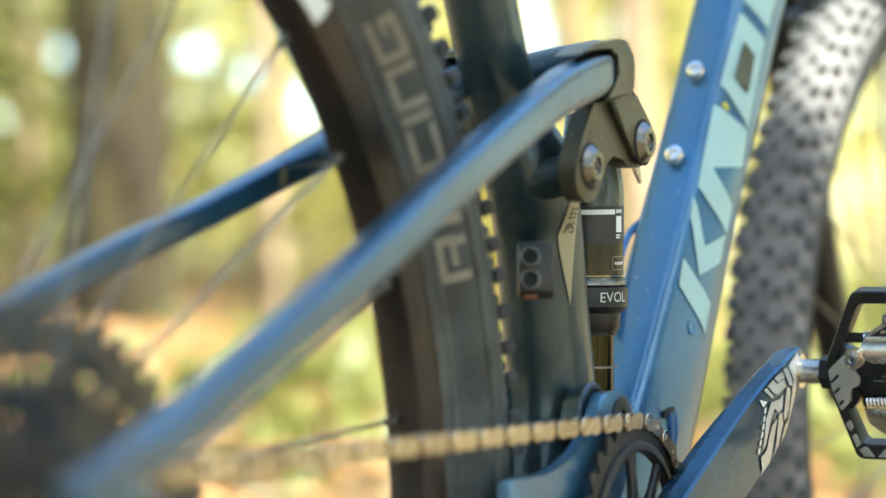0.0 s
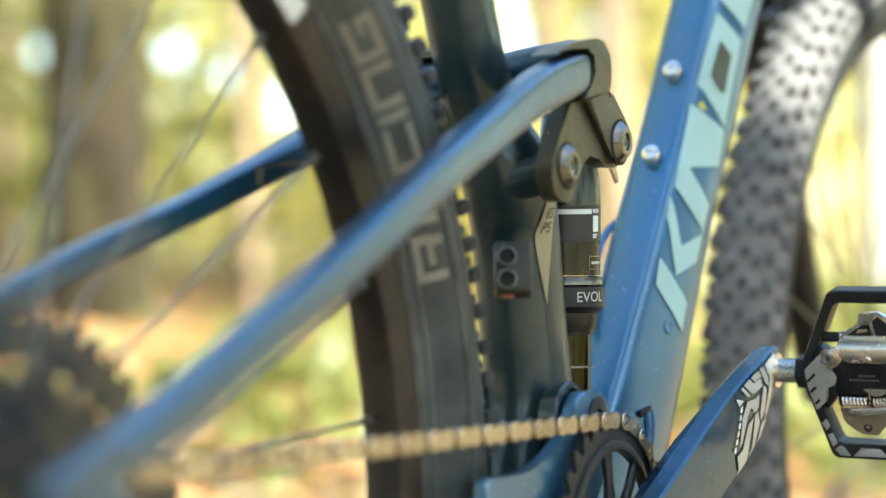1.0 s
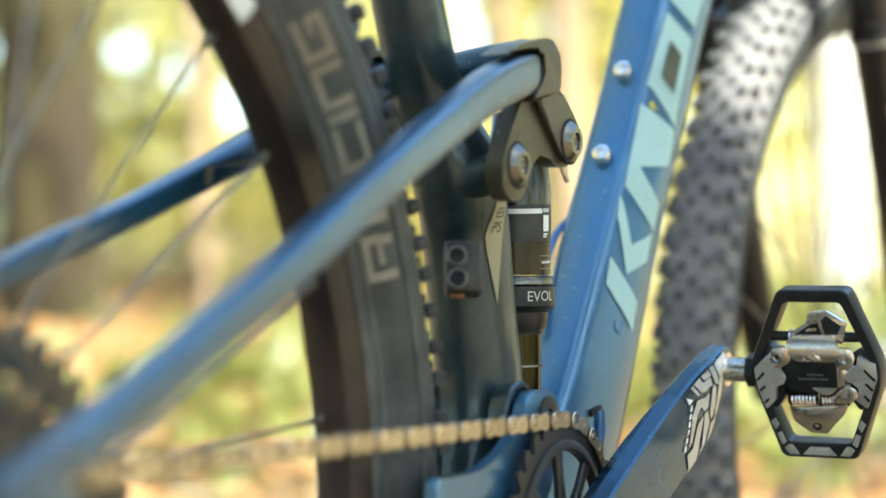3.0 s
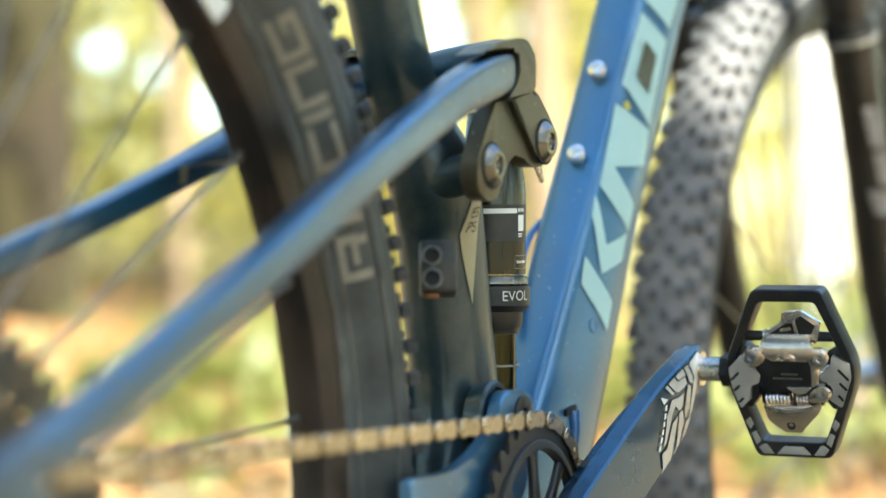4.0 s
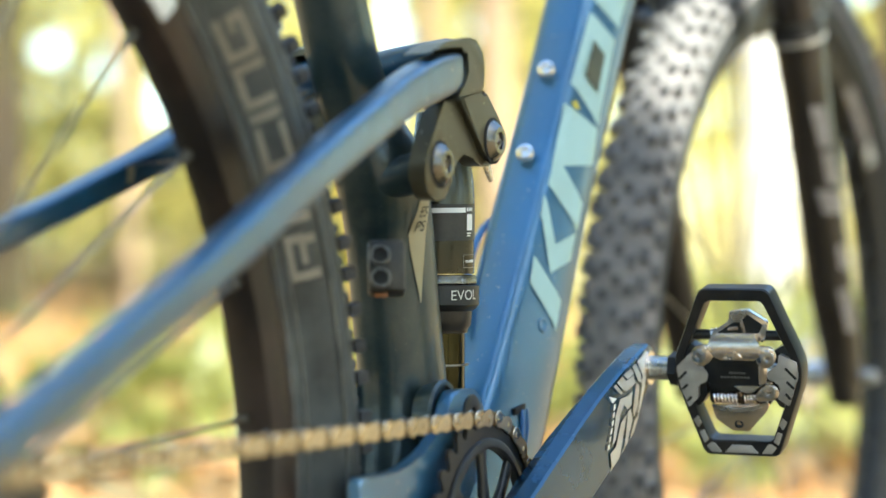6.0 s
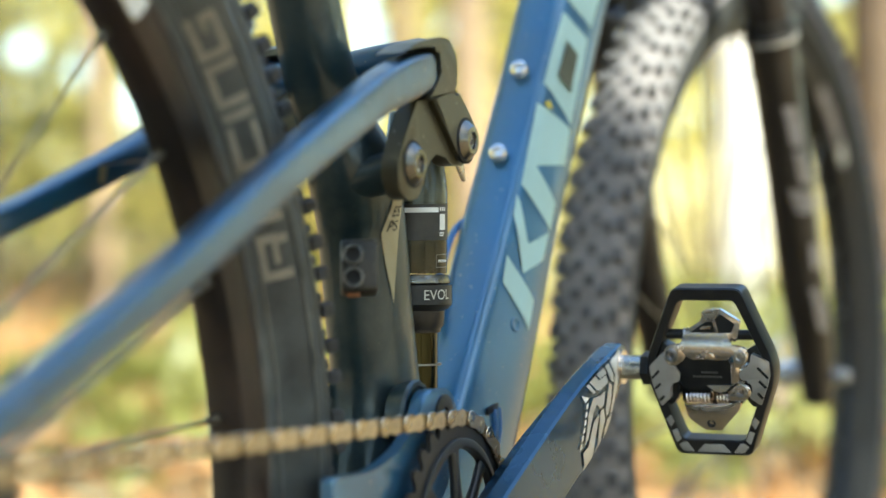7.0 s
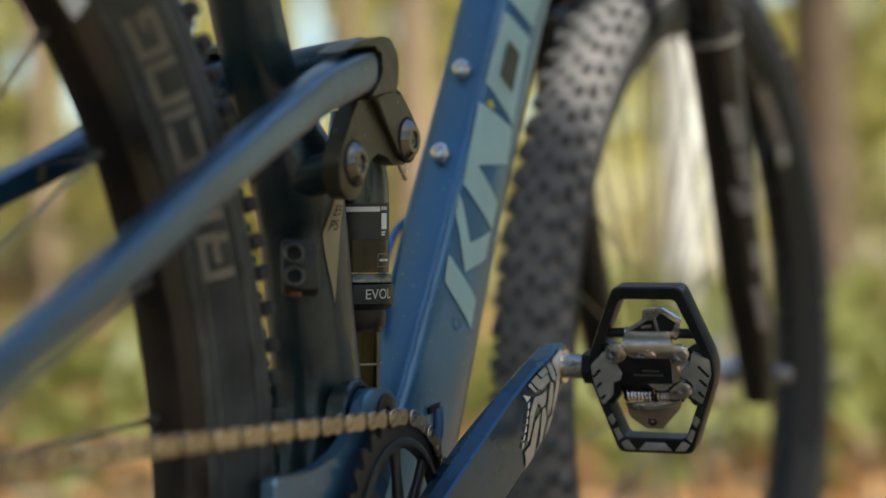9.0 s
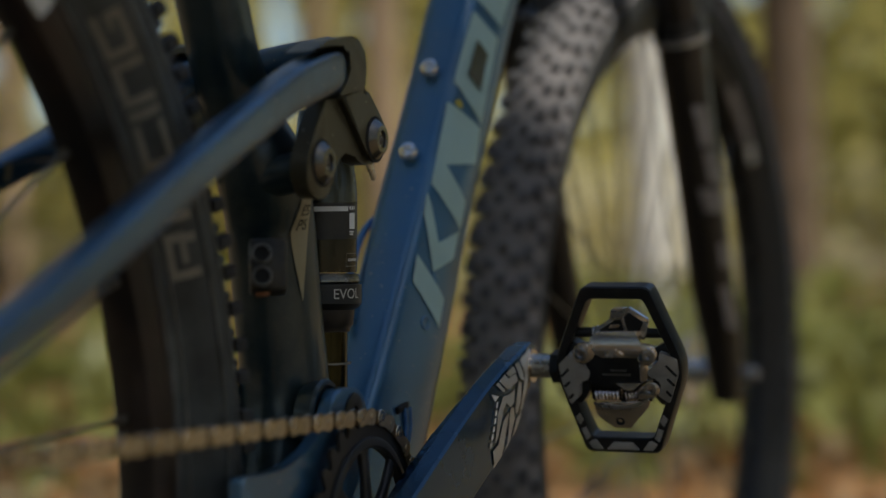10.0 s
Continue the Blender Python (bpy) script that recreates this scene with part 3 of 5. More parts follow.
part("travel_ring", lathe(bmesh.new(), S0, ax, [(0.1286, 0.0144), (0.1286, 0.0164), (0.1296, 0.0164), (0.1296, 0.0144)], 32), SPOKE, bike)

# -- chain stays and main pivot --
def pivot_arm(s):
    back = -0.122 if s < 0 else -0.055
    out = rounded([(-0.029, 0.399, 0.012), (-0.020, 0.4125, 0.014), (0.008, 0.412, 0.014), (0.022, 0.400, 0.012), (0.008, 0.362, 0.01), (-0.03, 0.335, 0.01), (back, 0.345, 0.01), (back - 0.002, 0.381 if s < 0 else 0.36, 0.003), (-0.078 if s < 0 else -0.05, 0.379, 0.02), (-0.048, 0.387, 0.02)], 0.01, 5)
    bm = slab(bmesh.new(), out, lambda u, v, w: Vector((u, s * (0.0395 + w), v)), 0.0065, 0.0018, 3)
    return lathe(bm, (-0.002, s * 0.034, 0.3965), Y * s, [(0, 0.0150), (0.0065, 0.0150)], 32)


for s in (-1, 1):
    arm = part("pivot_arm", pivot_arm(s), PAINT, bike, "blue main pivot arm", 40)
    part("pivot_cap", lathe(bmesh.new(), (0.001, s * 0.0455, 0.3985), Y * s, [(0, 0.0105), (0.0018, 0.0105), (0.0022, 0.0095), (0.0022, 0.004), (0.0005, 0.004), (0.0005, 0)], 24), BLACK, arm)
    part("chain_stay", sweep(bmesh.new(), [(-0.080, s * 0.037, 0.348, 0.008, 0.015), (-0.14, s * 0.042, 0.322, 0.009, 0.013), (-0.25, s * 0.056, 0.310, 0.009, 0.012), (-0.36, s * 0.070, 0.345, 0.009, 0.012), (-0.44, s * 0.075, 0.368, 0.008, 0.016)], 20, 3), PAINT, bike)
    part("dropout", slab(bmesh.new(), rounded([(-0.475, 0.428), (-0.445, 0.428), (-0.41, 0.378), (-0.42, 0.35), (-0.455, 0.35)], 0.01), lambda u, v, w: Vector((u, s * (0.072 + w), v)), 0.008, 0.002), PAINT_DARK, bike)


for s in (-1, 1):
    part("pivot_yoke", lathe(bmesh.new(), (-0.004, s * 0.022, 0.3985), Y * s, [(0, 0.0150), (0.0060, 0.0172), (0.0105, 0.0182), (0.0120, 0.0172), (0.0120, 0.0150), (0.0100, 0.0148), (0.0100, 0)], 36), PAINT_TUBE, bike, "pivot yoke at the seat tube's foot")


# -- chain ring, crank, chain --
def gear(n, pitch_r, y0, y1, inner, tooth=0.0042, arms=0):
    bm = bmesh.new()
    rings = []
    m = n * 6
    prof = [0.0, 0.25, 0.85, 1.0, 0.85, 0.25]
    for i in range(m):
        a = 2 * math.pi * i / m
        d = Vector((math.cos(a), 0, math.sin(a)))
        r = pitch_r - 0.0040 + (tooth + 0.0040) * prof[i % 6]
        rings.append([d * inner + Y * y0, d * r + Y * y0, d * r + Y * y1, d * inner + Y * y1])
    return skin(bm, rings, closed=True)


ring_c = BB + Y * -0.0535
crank_a = radians(27.14)
chain_ring = part("chain_ring", gear(32, 0.0648, -0.001, 0.001, 0.0535), RIM_BLACK, bike, "black chain ring", 25)
chain_ring.location = ring_c
part("ring_rim", lathe(bmesh.new(), (0, 0, 0), -Y, [(-0.002, 0.0490), (-0.002, 0.0545), (0.0022, 0.0545), (0.0032, 0.0530), (0.0032, 0.0500), (0.0022, 0.0490)], 72, closed=True), RIM_BLACK, chain_ring)
for k in range(8):
    a = crank_a + radians(22.5 + 45 * k)
    d, e = Vector((math.cos(a), 0, math.sin(a))), Vector((-math.sin(a), 0, math.cos(a)))
    bm = skin(bmesh.new(), [ring(d * 0.016 - Y * 0.001, e, Y, 0.0050, 0.0028, 12, 3), ring(d * 0.035 - Y * 0.0005, e, Y, 0.0032, 0.0022, 12, 3), ring(d * 0.051, e, Y, 0.0045, 0.0020, 12, 3)])
    part("spider_arm", bm, RIM_BLACK, chain_ring)
part("spindle_cap", lathe(bmesh.new(), (0, 0, 0), -Y, [(-0.012, 0.021), (0.004, 0.021), (0.006, 0.019), (0.006, 0)], 32), RIM_BLACK, chain_ring)

PED = Vector((0.1557, 0, 0.4118))
cu, cv = Vector((math.cos(crank_a), 0, math.sin(crank_a))), Vector((-math.sin(crank_a), 0, math.cos(crank_a)))


def crank_bm():
    """Along, half width below, half width above, inner y, outer y: a forged arm with a crisp upper edge and a faceted side."""
    st = [(-0.028, 0.012, 0.012, -0.062, -0.076), (-0.020, 0.021, 0.019, -0.061, -0.078), (0.0, 0.0255, 0.0215, -0.060, -0.0795), (0.035, 0.0268, 0.0218, -0.061, -0.0815), (0.075, 0.0272, 0.0230, -0.065, -0.0845),
          (0.100, 0.0272, 0.0230, -0.0682, -0.0862), (0.118, 0.0274, 0.0222, -0.0702, -0.0872), (0.135, 0.0266, 0.0206, -0.0720, -0.0881), (0.144, 0.0252, 0.0194, -0.0729, -0.0886), (0.153, 0.0205, 0.0180, -0.0737, -0.0891), (0.172, 0.0150, 0.0146, -0.0750, -0.0896), (0.182, 0.0118, 0.0118, -0.0755, -0.0893), (0.1885, 0.006, 0.006, -0.0765, -0.0885)]
    rings = []
    for s, lo, hi, yi, yo in st:
        k = min(1.0, hi / 0.014)
        c = BB + cu * s
        ridge = min(hi - 0.004, max(-0.003, 0.015 - 0.13 * s)) if hi > 0.014 else 0.0
        sec = [(-lo, yi), (hi - 0.007 * k, yi), (hi - 0.0014 * k, yo + 0.0120 * k), (hi - 0.0002, yo + 0.0102 * k), (hi, yo + 0.0014 * k), (hi - 0.0012 * k, yo), (ridge, yo - 0.0002), (-lo + 0.004 * k, yo + 0.0016 * k), (-lo, yo + 0.005 * k)]
        rings.append([c + cv * w + Y * y for w, y in sec])
    return skin(bmesh.new(), rings)


crank = part("crank_arm", crank_bm(), CRANK_M, bike, "glossy dark crank arm with silver graphics", 14)

chain = part("chain", rod(bmesh.new(), (-0.434, -0.0475, 0.37 + 0.0470), (-0.4335, -0.0475, 0.37 + 0.0470), 0.001, 6), CHAIN, bike, "gold roller chain with oily grime")


def link_mesh(half_gap, thick, wide, r):
    bm = bmesh.new()
    out = []
    for k in range(8):
        a = math.pi / 2 + math.pi * k / 7
        out.append((-0.00635 + math.cos(a) * r, math.sin(a) * r))
    out.append((0, -r * wide))
    for k in range(8):
        a = -math.pi / 2 + math.pi * k / 7
        out.append((0.00635 + math.cos(a) * r, math.sin(a) * r))
    out.append((0, r * wide))
    for s in (-1, 1):
        slab(bm, out, lambda u, v, w: Vector((u, s * (half_gap + w), v)), thick, 0.0003, 1)
    for x in (-0.00635, 0.00635):
        rod(bm, (x, -half_gap - thick - 0.0004, 0), (x, half_gap + thick + 0.0004, 0), 0.0018, 10)
    return bm


outer_me = link("outer_link", link_mesh(0.0019, 0.0008, 0.66, 0.0047), CHAIN)
inner_bm = link_mesh(0.0010, 0.0008, 0.62, 0.0044)
for x in (-0.00635, 0.00635):
    rod(inner_bm, (x, -0.0016, 0), (x, 0.0016, 0), 0.0038, 12)
inner_me = link("inner_link", inner_bm, CHAIN_IN)
R1, R2 = 0.0648, 0.0487
sp_c = REAR + Y * -0.047
pts = []
d = Vector((ring_c.x - sp_c.x, 0, ring_c.z - sp_c.z))
tilt = math.atan2(d.z, d.x) + math.asin((R1 - R2) / d.length)
a_top = tilt + math.pi / 2
P = ring_c + Vector((math.cos(a_top), 0, math.sin(a_top))) * R1
Q = sp_c + Vector((math.cos(a_top), 0, math.sin(a_top))) * R2
run = (P - Q)
n_run = int(run.length / 0.0127)
pins = [P - run.normalized() * 0.0127 * k for k in range(n_run, 0, -1)]
stp = 2 * math.asin(0.00635 / R1)
n_wrap = int(math.radians(185) / stp)
pins += [ring_c + Vector((math.cos(a_top - stp * k), 0, math.sin(a_top - stp * k))) * R1 for k in range(n_wrap + 1)]
for i, (a, b) in enumerate(zip(pins, pins[1:])):
    t = (b - a).normalized()
    side = (Y - t * t.dot(Y)).normalized()
    mm = Matrix((t, side, t.cross(side))).transposed().to_4x4()
    mm.translation = (a + b) / 2
    ob = new("chain_link", outer_me if i % 2 else inner_me)
    ob.parent = chain
    ob.matrix_local = mm

# -- cassette --
cassette = part("cassette", lathe(bmesh.new(), REAR, -Y, [(0.024, 0.016), (0.024, 0.020), (0.066, 0.017), (0.066, 0.012)], 24), COG, bike, "greasy steel cassette")
for k, n in enumerate((52, 42, 36, 32, 28, 24, 21, 18, 16, 14, 12, 10)):
    pr = 0.00635 / math.sin(math.pi / n)
    y = -0.021 - 0.0040 * k
    part("sprocket", bend(lambda p: p + REAR, gear(n, pr, y - 0.0009, y + 0.0009, max(0.012, pr * (0.84 if k < 6 else 0.6)))), COG, cassette, angle=25)
    for j in range(5):
        a = radians(72 * j + 14 * k)
        dd = Vector((math.cos(a), 0, math.sin(a)))
        part("sprocket_arm", rod(bmesh.new(), REAR + dd * 0.012 + Y * y, REAR + dd * pr * 0.88 + Y * y, 0.0024, 6), BLACK, cassette)

# -- pedal --
tilt_p = radians(10.0)
PB, PN = Vector((-math.sin(tilt_p), 0, math.cos(tilt_p))), Vector((-math.cos(tilt_p), 0, -math.sin(tilt_p)))
PC = PED + Y * -0.1445


def ped(u, v, w=0.0):
    """Pedal coordinates in millimetres: outboard, up, towards the rear."""
    return PC - Y * (u / 1000) + PB * (v / 1000) + PN * (w / 1000)


def ped_frame(outer, inner, w0, w1):
    rings = []
    for o, i in zip(outer, inner):
        rings.append([ped(*o, w0), ped(*o, w1 - 1), ped(o[0] * 0.985, o[1] * 0.985, w1), ped(i[0] * 1.015, i[1] * 1.015, w1), ped(*i, w1 - 1), ped(*i, w0)])
    return skin(bmesh.new(), rings, closed=True)


pedal = part("pedal", rod(bmesh.new(), PED + Y * -0.0745, PED + Y * -0.175, 0.0070, 24), STEEL, bike, "clipless trail pedal with black cage")
cage_o = rounded([(-19.8, 48.5, 4), (19.8, 48.5, 4), (37.2, 7, 6), (37.2, -5, 6), (21.7, -48.5, 4), (-21.7, -48.5, 4), (-37.2, -5, 6), (-37.2, 7, 6)], 4, 4)
cage_i = rounded([(-16.0, 41.3, 3), (16.0, 41.3, 3), (31.3, 7, 5), (31.3, -5, 5), (18.0, -39.7, 3), (-18.0, -39.7, 3), (-31.3, -5, 5), (-31.3, 7, 5)], 3, 4)
part("cage", ped_frame(cage_o, cage_i, -6.0, 7.0), BLACK, pedal, "scuffed black cage", 30)

# -- details on the frame --
from mathutils.bvhtree import BVHTree
DT0, DT_T, DT_N = Vector((0.193, 0, 0.535)), Vector((0.571, 0, 0.821)), Vector((0.821, 0, -0.571))


def bvh_of(ob):
    me = ob.data
    return BVHTree.FromPolygons([v.co.copy() for v in me.vertices], [tuple(p.vertices) for p in me.polygons])


def drape(tree_, outline, to_world, lift=0.0005, step=0.003, thick_dir=Y):
    """A thin sticker: the 2D outline, cut into small cells, laid onto a surface hit along thick_dir."""
    bm = bmesh.new()
    vs = [bm.verts.new((u, v, 0)) for u, v in outline]
    bm.faces.new(vs)
    us, ws = [p[0] for p in outline], [p[1] for p in outline]
    for axis, lo, hi in ((0, min(us), max(us)), (1, min(ws), max(ws))):
        k = lo + step
        while k < hi:
            no = (1, 0, 0) if axis == 0 else (0, 1, 0)
            co = (k, 0, 0) if axis == 0 else (0, k, 0)
            bmesh.ops.bisect_plane(bm, geom=list(bm.verts) + list(bm.edges) + list(bm.faces), plane_co=co, plane_no=no)
            k += step
    for v in bm.verts:
        p = to_world(v.co.x, v.co.y)
        hit, nor, _, _ = tree_.ray_cast(p - thick_dir * 0.2, thick_dir)
        if hit is not None:
            v.co = hit - thick_dir * lift * 1.6 + nor * (lift if nor.dot(thick_dir) < 0 else -lift)
        else:
            v.co = p
    return bm


dt_ob = bpy.data.objects["down_tube"]
dt_tree, st_tree, cr_tree = bvh_of(dt_ob), bvh_of(seat_tube), bvh_of(crank)


def dt_place(s, v):
    return DT0 + DT_T * (s / 1000) + DT_N * (v / 1000)


# plain mint shapes along the down tube's flank (along, depth; millimetres)
for shape in (
        [(-67.4, 5.5), (-85.4, 7.5), (-97.3, 42), (-77.9, 39.7)],
        [(-25.2, 2.5), (-40.4, 3.5), (-69.2, 22.5), (-49.0, 39.0), (-29.6, 37.5), (-49.3, 20.8)],
        [(42.3, 1.0), (-18.0, 3.5), (-28.6, 38.5), (-8.9, 37), (1.5, 11.0), (21.2, 38), (45.2, 33)],
        [(114.9, 1.0), (57.7, 1.5), (48.0, 33.0), (113.4, 28.3)],
        [(124.6, 1.0), (175, 1.5), (172, 31), (123.3, 29.0)]):
    part("mint_mark", drape(dt_tree, shape, lambda u, v: dt_place(u, v), 0.0003, 4.0), MINT, dt_ob, "pale mint painted mark")
for shape in ([(98.0, 9), (95.7, 21.6), (66.6, 23.4), (70, 9)],):
    part("print_mark", drape(dt_tree, shape, lambda u, v: dt_place(u, v), 0.0007, 4.0), PATCH, dt_ob, "small dark olive patch")
part("yellow_mark", drape(dt_tree, [(45, 4), (49, 7.5), (46, 12), (43, 8)], lambda u, v: dt_place(u, v), 0.0006, 4.0), YELLOW, dt_ob, "tiny yellow mark")
c = dt_place(-102, 28)
hit, nor, _, _ = dt_tree.ray_cast(c - Y * 0.2, Y)
part("frame_plug", lathe(bmesh.new(), hit, nor if nor.y < 0 else -nor, [(-0.002, 0.0046), (0.0004, 0.0046), (0.0008, 0.0038), (0.0004, 0.0032), (0.0004, 0)], 20), PAINT, dt_ob)
c = dt_place(-160, 26)
hit, nor, _, _ = dt_tree.ray_cast(c - Y * 0.2, Y)
part("cable_port", box(bmesh.new(), hit, (0.008, 0.0012, 0.0022), pose(0, 0, 0, 0, -8, 0), 0.001), HOLE, dt_ob)
for k in (0, 1):
    a = hit + Vector((0.001 + 0.007 * k, -0.0012, -0.001))
    part("cable", sweep(bmesh.new(), [(*a, 0.0013, 0.0013), (*(a + Vector((-0.003, -0.0012, -0.014))), 0.0013, 0.0013), (*(a + Vector((-0.011, 0.001, -0.035))), 0.0013, 0.0013)], 10), HOSE, dt_ob)

# triangular gold sticker and its letters on the seat tube
part("sticker", drape(st_tree, [(-0.0125, 0.5205), (0.0015, 0.5200), (0.0000, 0.4940), (-0.0032, 0.456), (-0.0170, 0.4925)], lambda u, v: Vector((u, 0, v)), 0.0003), OLIVE, seat_tube, "pale gold triangular sticker")


def text_bm(words, size):
    cu_ = bpy.data.curves.new("letters", "FONT")
    cu_.body, cu_.size, cu_.align_x, cu_.align_y = words, size, "CENTER", "CENTER"
    tmp = bpy.data.objects.new("letters", cu_)
    me = bpy.data.meshes.new_from_object(tmp)
    bm = bmesh.new()
    bm.from_mesh(me)
    bpy.data.objects.remove(tmp)
    bpy.data.meshes.remove(me)
    return bm


def drape_text(tree_, words, size, to_world, lift=0.0006):
    bm = text_bm(words, size)
    bmesh.ops.subdivide_edges(bm, edges=[e for e in bm.edges if e.calc_length() > size * 0.3], cuts=1)
    for v in bm.verts:
        p = to_world(v.co.x, v.co.y)
        hit, nor, _, _ = tree_.ray_cast(p - Y * 0.2, Y)
        v.co = (hit if hit is not None else p) - Y * lift
    return bm


for words, x, z in (("ES", -0.0070, 0.5035), ("PS", -0.0085, 0.4960)):
    part("letters", drape_text(st_tree, words, 0.0075, lambda u, v, x=x, z=z: Vector((x + u * 1.5 + v * 0.3, 0, z + v * 1.05 + u * 0.06)), 0.0012), HOLE, seat_tube, "dark letters")

# cable guide with two ports
guide_c = Vector((-0.0540, -0.0225, 0.4753))
turn = pose(0, 0, 0, 0, 12, 28)
guide = part("cable_guide", box(bmesh.new(), guide_c + Vector((0.0014, -0.0028, 0.0006)), (0.0105, 0.0092, 0.0130), turn, 0.0022), GUIDE, bike, "two-port cable guide on the seat tube")
front_n = (turn @ Vector((-1, 0, 0, 0))).to_3d()
for dz in (0.0053, -0.0060):
    q = guide_c + front_n * 0.0122 + (turn @ Vector((0, 0, dz, 0))).to_3d()
    part("port_ring", lathe(bmesh.new(), q, front_n, [(-0.001, 0.0052), (0.0012, 0.0052), (0.0018, 0.0047), (0.0018, 0.0040), (-0.001, 0.0039)], 20), NIPPLE, guide)
    part("port_hole", lathe(bmesh.new(), q, front_n, [(-0.002, 0.0039), (0.0003, 0.0039), (0.0003, 0)], 16), HOLE, guide)
part("rust_stain", box(bmesh.new(), guide_c + front_n * 0.0095 + Vector((0, 0, -0.0142)), (0.0012, 0.0034, 0.0010), turn, 0.0006), RUST, guide)

# -- shock labels --
cam_way = Vector((-0.905, -0.425, 0))
right_way = Vector((0.425, -0.905, 0))


def on_shock(a_deg, along, r):
    d = cam_way * math.cos(radians(a_deg)) + right_way * math.sin(radians(a_deg))
    return S0 + ax * along + d * r


def shock_patch(a0, a1, l0, l1, r, n=12):
    bm = bmesh.new()
    rows = [[bm.verts.new(on_shock(a0 + (a1 - a0) * k / n, l, r)) for k in range(n + 1)] for l in (l0, l1)]
    for k in range(n):
        bm.faces.new((rows[0][k], rows[0][k + 1], rows[1][k + 1], rows[1][k]))
    return bm


can = bpy.data.objects["shock_can"]
part("label", shock_patch(-60, 88, 0.0405, 0.0605, 0.01965), BLACK, can, "dark grey label")
part("label_line", shock_patch(-60, 47, 0.0425, 0.0452, 0.0198), WHITE, can)
for a0, a1, l0, l1 in ((50, 54, 0.0425, 0.0445), (56, 60, 0.0425, 0.0445), (62, 66, 0.0425, 0.0445), (50, 66, 0.0462, 0.0550), (50, 62, 0.0562, 0.0570), (50, 60, 0.0575, 0.0583), (42, 75, 0.0682, 0.0686), (42, 75, 0.0752, 0.0756), (42, 42.8, 0.0682, 0.0756)):
    part("print_bar", shock_patch(a0, a1, l0, l1, 0.0198, 4), WHITE if l0 < 0.06 else SPOKE, can)
for k in range(6):
    part("print_bar", shock_patch(47 + k * 4.4, 49.6 + k * 4.4, 0.0712, 0.0727, 0.0198, 2), WHITE, can)
sleeve = bpy.data.objects["shock_sleeve"]
bm = text_bm("EVOL", 0.0078)
for v in bm.verts:
    v.co = on_shock(40 + math.degrees(v.co.x / 0.0224), 0.0905 - v.co.y, 0.02235)
part("letters", bm, SILVER, sleeve, "silver letters")
part("lockout_lever", sweep(bmesh.new(), [(0.098, -0.012, 0.534, 0.0016, 0.0034), (0.104, -0.012, 0.528, 0.0016, 0.0034), (0.109, -0.012, 0.521, 0.0014, 0.0018)], 12), STEEL, can, "small bright lever")
part("remote_hose", sweep(bmesh.new(), [(0.115, 0.012, 0.440, 0.0024, 0.0024), (0.1555, 0.02, 0.481, 0.0024, 0.0024), (0.1857, 0.02, 0.4976, 0.0024, 0.0024), (0.225, 0.012, 0.505, 0.0024, 0.0024)], 10), HOSE, bike, "bright blue hose")

# -- crank graphics: plain slanted silver bars --
def cr_place(s, w):
    return BB + cu * (s / 1000) + cv * (w / 1000)


for shape in (
        [(123.0, 19.3), (126.5, 18.9), (133.1, 9.1), (130.0, 10.0)],
        [(127.9, 18.9), (136.2, 18.0), (139.8, 13.0), (142.2, 12.2), (150.2, 10.1), (150.6, 4.7), (139.0, 6.8), (134.7, 9.6)],
        [(137.9, 17.8), (149.2, 15.5), (151.5, 10.3), (141.8, 12.7)],
        [(128.2, 8.2), (138.4, 3.9), (145.0, 2.7), (140.3, -3.5), (134.5, -2.8), (131.3, 2.3), (124.6, 0.6), (113.7, -9.9), (109.0, -10.4), (117.9, 3.5)],
        [(134.6, -4.3), (139.5, -5.2), (139.8, -13.6), (126.9, -24.5), (122.0, -25.0), (127.1, -18.6)],
        [(123.8, -4.7), (132.6, -4.5), (128.1, -10.5), (116.7, -23.6), (104.5, -25.0), (105.1, -13.0), (113.2, -13.9)],
        [(152.1, 3.8), (155.1, 0.4), (149.7, -9.6), (142.6, -13.2), (142.0, -7.6), (147.1, -0.4)],
        [(151.0, 15.5), (156.2, 14.2), (160.3, 4.6), (158.7, -0.3), (154.8, 3.6)],
        [(158.7, 13.7), (174.1, 12.4), (176.4, 8.8), (167.6, 1.6), (160.9, -7.7), (153.3, -14.8), (148.4, -16.2), (156.4, -3.3), (162.2, 2.7)],
        [(142.3, -15.2), (151.2, -16.5), (143.0, -23.2), (134.7, -23.7), (128.7, -25.8)]):
    part("silver_mark", drape(cr_tree, shape, cr_place, 0.0003, 4.0), SILVER, crank, "silver angular graphic")
part("print_mark", drape(cr_tree, [(114.9, 18.2), (123.7, 11.4), (117.7, 11.6)], cr_place, 0.0003, 4.0), WHITE, crank)
for k in range(6):
    u0, v0 = 121.5 - k * 3.1, 9.6 - k * 3.3
    part("print_mark", drape(cr_tree, [(u0, v0), (u0 - 2.6, v0 + 0.5), (u0 - 4.6, v0 - 2.0), (u0 - 1.6, v0 - 2.6)], cr_place, 0.0003, 4.0), WHITE, crank)

# -- pedal --
def ped_plate(outline, w0, w1, r=1.5, bevel=0.0006):
    return slab(bmesh.new(), rounded(outline, r, 4), lambda u, v, w: ped(u, v, w0 + w * 1000), (w1 - w0) / 1000, bevel)


def ped_rod(u0, v0, w0, u1, v1, w1, r, n=16):
    return rod(bmesh.new(), ped(u0, v0, w0), ped(u1, v1, w1), r / 1000, n)


